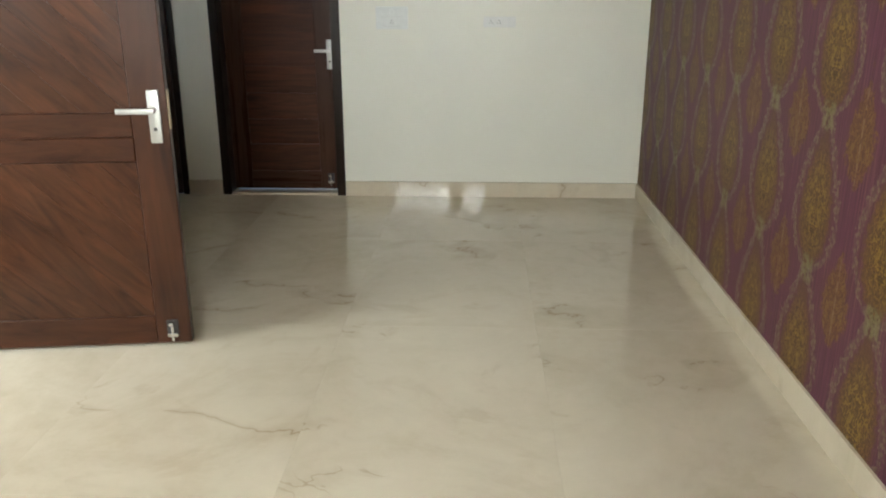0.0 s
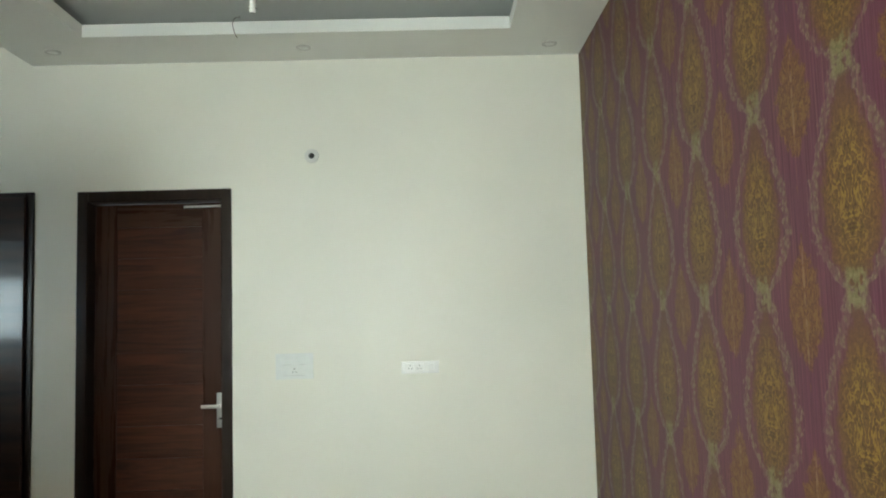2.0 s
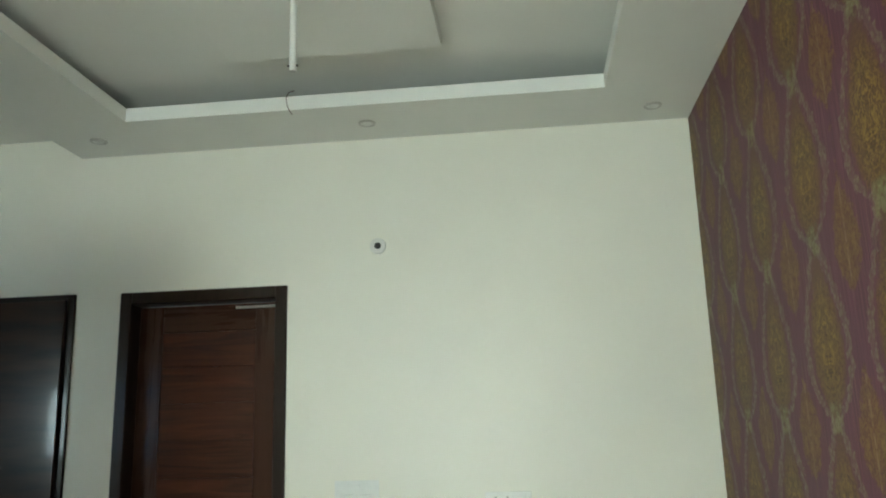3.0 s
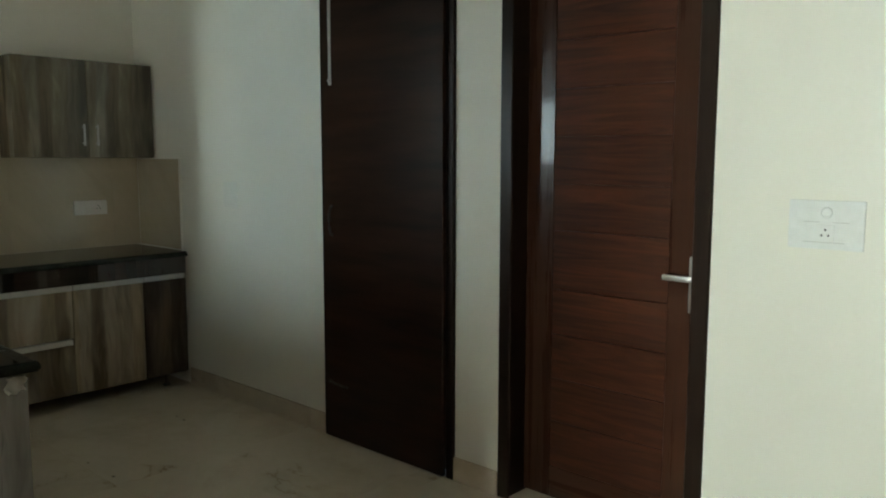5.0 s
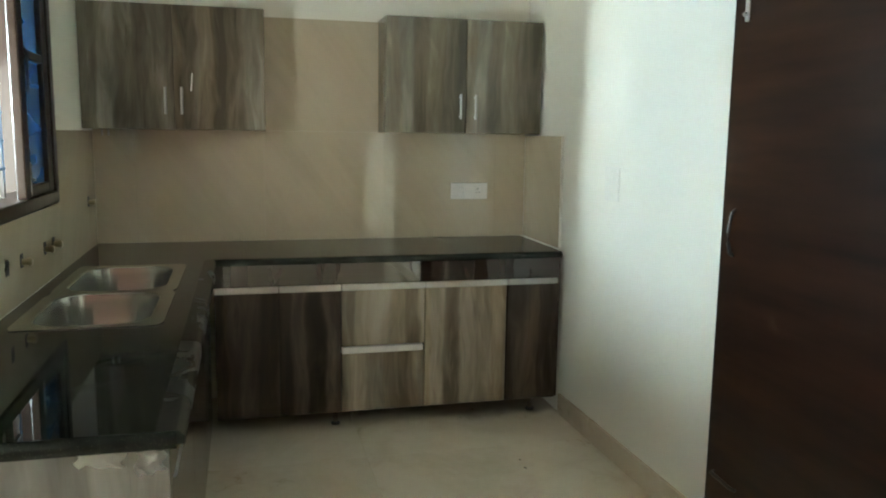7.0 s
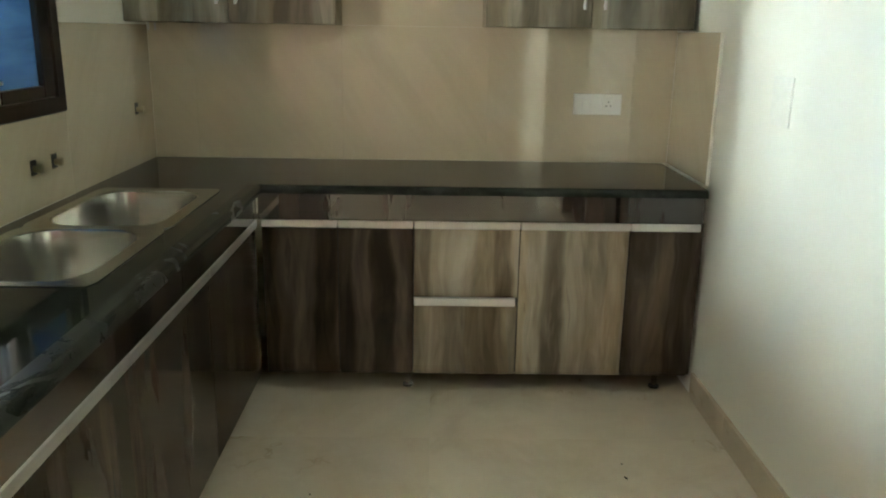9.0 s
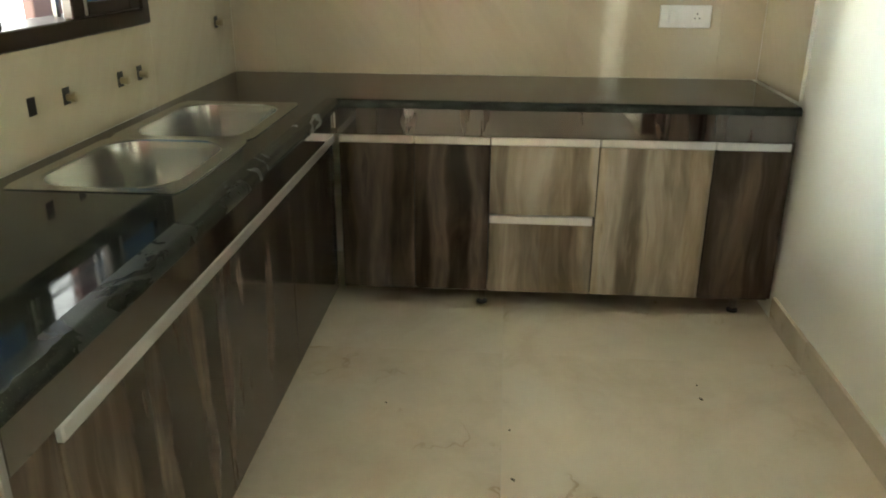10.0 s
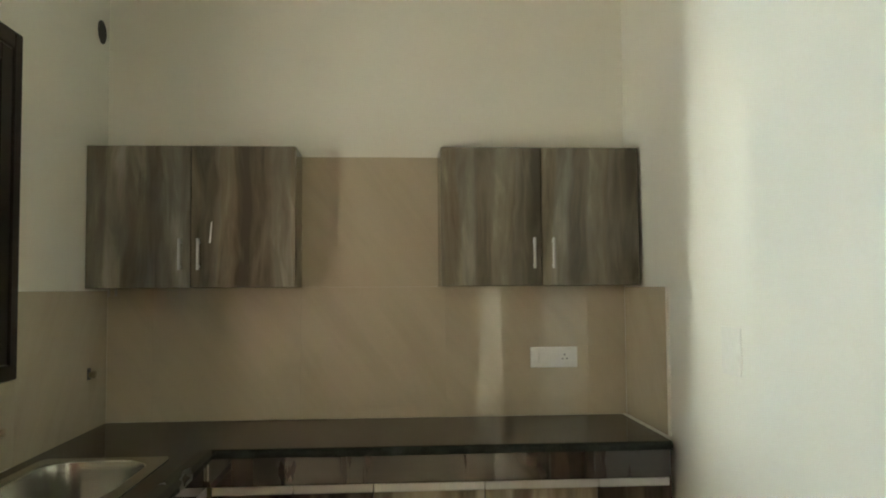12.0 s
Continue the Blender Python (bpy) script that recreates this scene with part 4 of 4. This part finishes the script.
socket("power_socket", "white wall plate with two sockets and a switch", (-0.944, 0, 1.138), 0.204, 0.066, "y",
       [("socket", -0.055, 0.046, 0.0), ("socket", -0.004, 0.046, 0.0), ("switch", 0.062, 0.03, 0.0)], 0.006)
socket("power_socket", "white kitchen socket plate on the tiled splashback", (-5.722, -0.320, 1.048), 0.199, 0.086, "x",
       [("switch", -0.05, 0.03, 0.0), ("socket", 0.045, 0.05, 0.0)])
covered = socket("switch_plate", "white switch plate still under its clear film", (-1.628, 0, 1.163), 0.205, 0.140, "y",
                 [("socket", 0.0, 0.048, -0.024)], 0.006, M_FILM)
for x0, x1, z in ((-1.690, -1.645, 1.170), (-1.610, -1.565, 1.170), (-1.690, -1.575, 1.112)):
    part("seam", block(x0, x1, -0.0072, -0.0055, z, z + 0.002), M_GREY, covered)
part("dial", lathe([(0.017, -0.006), (0.016, -0.009), (0.013, -0.0095), (0.012, -0.0075)], (-1.628, 0, 1.198), "y"), M_FILM, covered, smooth=True)

socket("switch_plate", "blank pale plate under film on the kitchen wall", (-4.69, 0, 1.150), 0.13, 0.14, "y", [], 0.004, plain("cream_plastic", (0.775, 0.768, 0.70), 0.3))

cap = thing("pipe_cap", (-1.519, 0, 2.322), "round white pipe cap with a dark hole", "pipe cap")
part("ring", lathe([(0.040, 0.0), (0.038, -0.008), (0.018, -0.010), (0.016, -0.006)], (-1.519, 0, 2.322), "y"), M_CAP, cap, smooth=True)
part("hole", rod((-1.519, -0.0105, 2.322), (-1.519, -0.004, 2.322), 0.016), M_BLACK, cap)
hole = thing("wall_hole", (-5.645, -2.165, 2.385), "round dark pipe hole in the plaster", "pipe hole")
part("rim", lathe([(0.048, 0.0), (0.046, 0.002), (0.040, 0.001)], (-5.645, -2.165, 2.385), "y"), M_BLACK, hole)
hole2 = thing("wall_hole", (-4.62, 0, 2.33), "small dark pipe hole in the plaster", "pipe hole")
part("rim", lathe([(0.022, 0.0), (0.021, -0.002), (0.018, -0.001)], (-4.62, 0, 2.33), "y"), M_BLACK, hole2)


def downlight(x, y):
    d = thing("downlight", (x, y, 2.87), "small unlit round recessed ceiling downlight", "downlight", "downlights in the ceiling border")
    part("rim", lathe([(0.042, 0.0), (0.040, -0.005), (0.030, -0.006), (0.028, -0.002)], (x, y, 2.87)), M_GREY, d, smooth=True)
    part("lens", rod((x, y, 2.8665), (x, y, 2.8695), 0.028), M_FILM, d)
    return d


first = downlight(-0.197, -0.188)
for x, y in ((-1.523, -0.214), (-2.852, -0.225), (-0.197, -2.6), (-1.523, -2.6), (-2.852, -2.6), (-0.197, -1.37), (-2.852, -1.37)):
    copy_thing(first, Matrix.Translation((x, y, 2.87)))
pipe = thing("fan_rod", (-1.56, -1.27, 2.962), "white ceiling fan rod with no fan fitted", "fan rod")
part("canopy", lathe([(0.012, -0.03), (0.03, -0.02), (0.035, 0.0)], (-1.56, -1.27, 2.962)), M_WHITE, pipe, smooth=True)
part("pipe", rod((-1.56, -1.27, 2.645), (-1.56, -1.27, 2.955), 0.012), M_WHITE, pipe, smooth=True)
part("pin", rod((-1.578, -1.27, 2.665), (-1.542, -1.27, 2.665), 0.004, 8), M_IRON, pipe)
wire = thing("loose_wire", (-1.84, -0.44, 2.93), "thin reddish loose wire hanging from the ceiling cove", "wire")
part("strand", tube([(-1.80, -0.47, 2.945), (-1.83, -0.46, 2.942), (-1.845, -0.447, 2.92), (-1.84, -0.445, 2.89), (-1.835, -0.43, 2.868), (-1.83, -0.40, 2.862)], 0.0022, 6), M_BROWN, wire)

# a few crumbs of mortar on the kitchen floor
bm = bmesh.new()
for x, y, long in ((-4.473, -1.352, 0.008), (-4.356, -0.977, 0.009), (-4.657, -0.383, 0.008), (-4.575, -0.389, 0.022), (-4.129, -0.968, 0.020)):
    bits = bmesh.ops.create_icosphere(bm, subdivisions=1, radius=1.0)["verts"]
    turn = Matrix.Rotation(random.uniform(0.4, 1.1), 4, "Z")
    bmesh.ops.transform(bm, verts=bits, matrix=Matrix.Translation((x, y, 0.0022)) @ turn @ Matrix.Diagonal((long / 2, 0.004, 0.0026, 1)))
    for v in bits:
        v.co += Vector((random.uniform(-1, 1), random.uniform(-1, 1), 0)) * 0.0008
solid("floor_debris", bm, plain("dark_crumbs", (0.05, 0.035, 0.025), 0.8), label="few dark crumbs scattered on the kitchen floor tiles",
      category="debris", kind="stuff")

# ---- skirting and tiles ----
PIECES = {}


def piece(name, w, d, h, material, at, parent, bevel=0.0008):
    """One tile on mesh data shared by all tiles of its size."""
    key = (name, round(w, 4), round(d, 4), round(h, 4), material.name)
    if key not in PIECES:
        PIECES[key] = mesh_of(name, block(-w / 2, w / 2, -d / 2, d / 2, -h / 2, h / 2, bevel), material)
    ob = new(name, PIECES[key])
    ob.parent = parent
    ob.matrix_parent_inverse = parent.matrix_basis.inverted()
    ob.matrix_basis = Matrix.Translation(at)
    return ob


def spans(a, b, step, start):
    cuts = [a] + [start + k * step for k in range(-40, 40) if a + 0.02 < start + k * step < b - 0.02] + [b]
    return list(zip(cuts, cuts[1:]))


base = thing("baseboard", (-1.5, 0, 0), "cream polished marble skirting tiles along the walls", "skirting", kind="structure")
for a, b in ((-5.155, -3.886), (-3.043, -2.812), (-1.963, -0.016)):
    for x0, x1 in spans(a, b, 0.8, 0.0):
        piece("skirting_tile", x1 - x0 - 0.001, 0.014, 0.1, M_SKIRT, ((x0 + x1) / 2, -0.0072, 0.0502), base)
for y0, y1 in spans(-6.19, -0.001, 1.2, -2.2):
    piece("skirting_tile", 0.014, y1 - y0 - 0.001, 0.1, M_SKIRT, (-0.0072, (y0 + y1) / 2, 0.0502), base)
for y0, y1 in spans(-6.19, -3.53, 1.2, -2.2):
    piece("skirting_tile", 0.014, y1 - y0 - 0.001, 0.1, M_SKIRT, (-3.0928, (y0 + y1) / 2, 0.0502), base)
for x0, x1 in spans(-3.08, -0.016, 0.8, 0.0):
    piece("skirting_tile", x1 - x0 - 0.001, 0.014, 0.1, M_SKIRT, ((x0 + x1) / 2, -6.1928, 0.0502), base)

splash = thing("splashback", (-5.5, -1.1, 0.8), "polished beige stone-look wall tiles over the worktop", "splashback", kind="structure")
for y0, y1 in spans(-2.1570, -0.0098, 0.6, -1.375):
    piece("wall_tile", 0.009, y1 - y0 - 0.0003, 0.5415, M_SPLASH, (-5.7278, (y0 + y1) / 2, 0.8058 + 0.5415 / 2), splash, 0.0001)
piece("wall_tile", 0.009, 0.58, 0.544, M_SPLASH, (-5.7278, -1.09, 1.3478 + 0.272), splash, 0.0001)
for x0, x1 in spans(-5.7230, -4.936, 0.6, -4.936):
    piece("wall_tile", x1 - x0 - 0.0003, 0.007, 0.5415, M_SPLASH, ((x0 + x1) / 2, -2.1608, 0.8058 + 0.5415 / 2 - 0.008), splash, 0.0001)
for x0, x1 in spans(-4.935, -3.60, 0.6, -4.935):
    piece("wall_tile", x1 - x0 - 0.0003, 0.007, 0.263, M_SPLASH, ((x0 + x1) / 2, -2.1608, 0.8058 + 0.1315), splash, 0.0001)
piece("wall_tile", 0.455, 0.007, 0.5415, M_SPLASH, (-3.371, -2.1608, 0.8058 + 0.5415 / 2 - 0.008), splash, 0.0001)
piece("wall_tile", 0.500, 0.009, 0.535, M_SPLASH, (-5.4705, -0.0050, 0.8058 + 0.2675), splash, 0.0001)
piece("edge_trim", 0.008, 0.0105, 0.535, M_TRIM, (-5.2155, -0.0055, 0.8058 + 0.2675), splash, 0.001)

floor = thing("floor", (-2.0, -2.0, -0.002), "polished cream marble-look floor tiles with fine brown veins", "floor", kind="structure")
bm = bmesh.new()
add_block(bm, -3.1, 0.0, -6.2, 0.0, -0.12, -0.0035)
add_block(bm, -5.733, -3.1, -2.165, 0.0, -0.12, -0.0035)
part("grout_bed", bm, M_GROUT, floor)
for rx0, rx1, ry0, ry1 in ((-3.1, 0.0, -6.2, 0.0), (-5.733, -3.1, -2.165, 0.0)):
    for x0, x1 in spans(rx0, rx1, 0.8, -0.02):
        for y0, y1 in spans(ry0, ry1, 1.2, -2.2):
            piece("floor_tile", x1 - x0 - 0.0002, y1 - y0 - 0.0008, 0.012, M_FLOOR, ((x0 + x1) / 2, (y0 + y1) / 2, -0.006), floor, 0.00015)
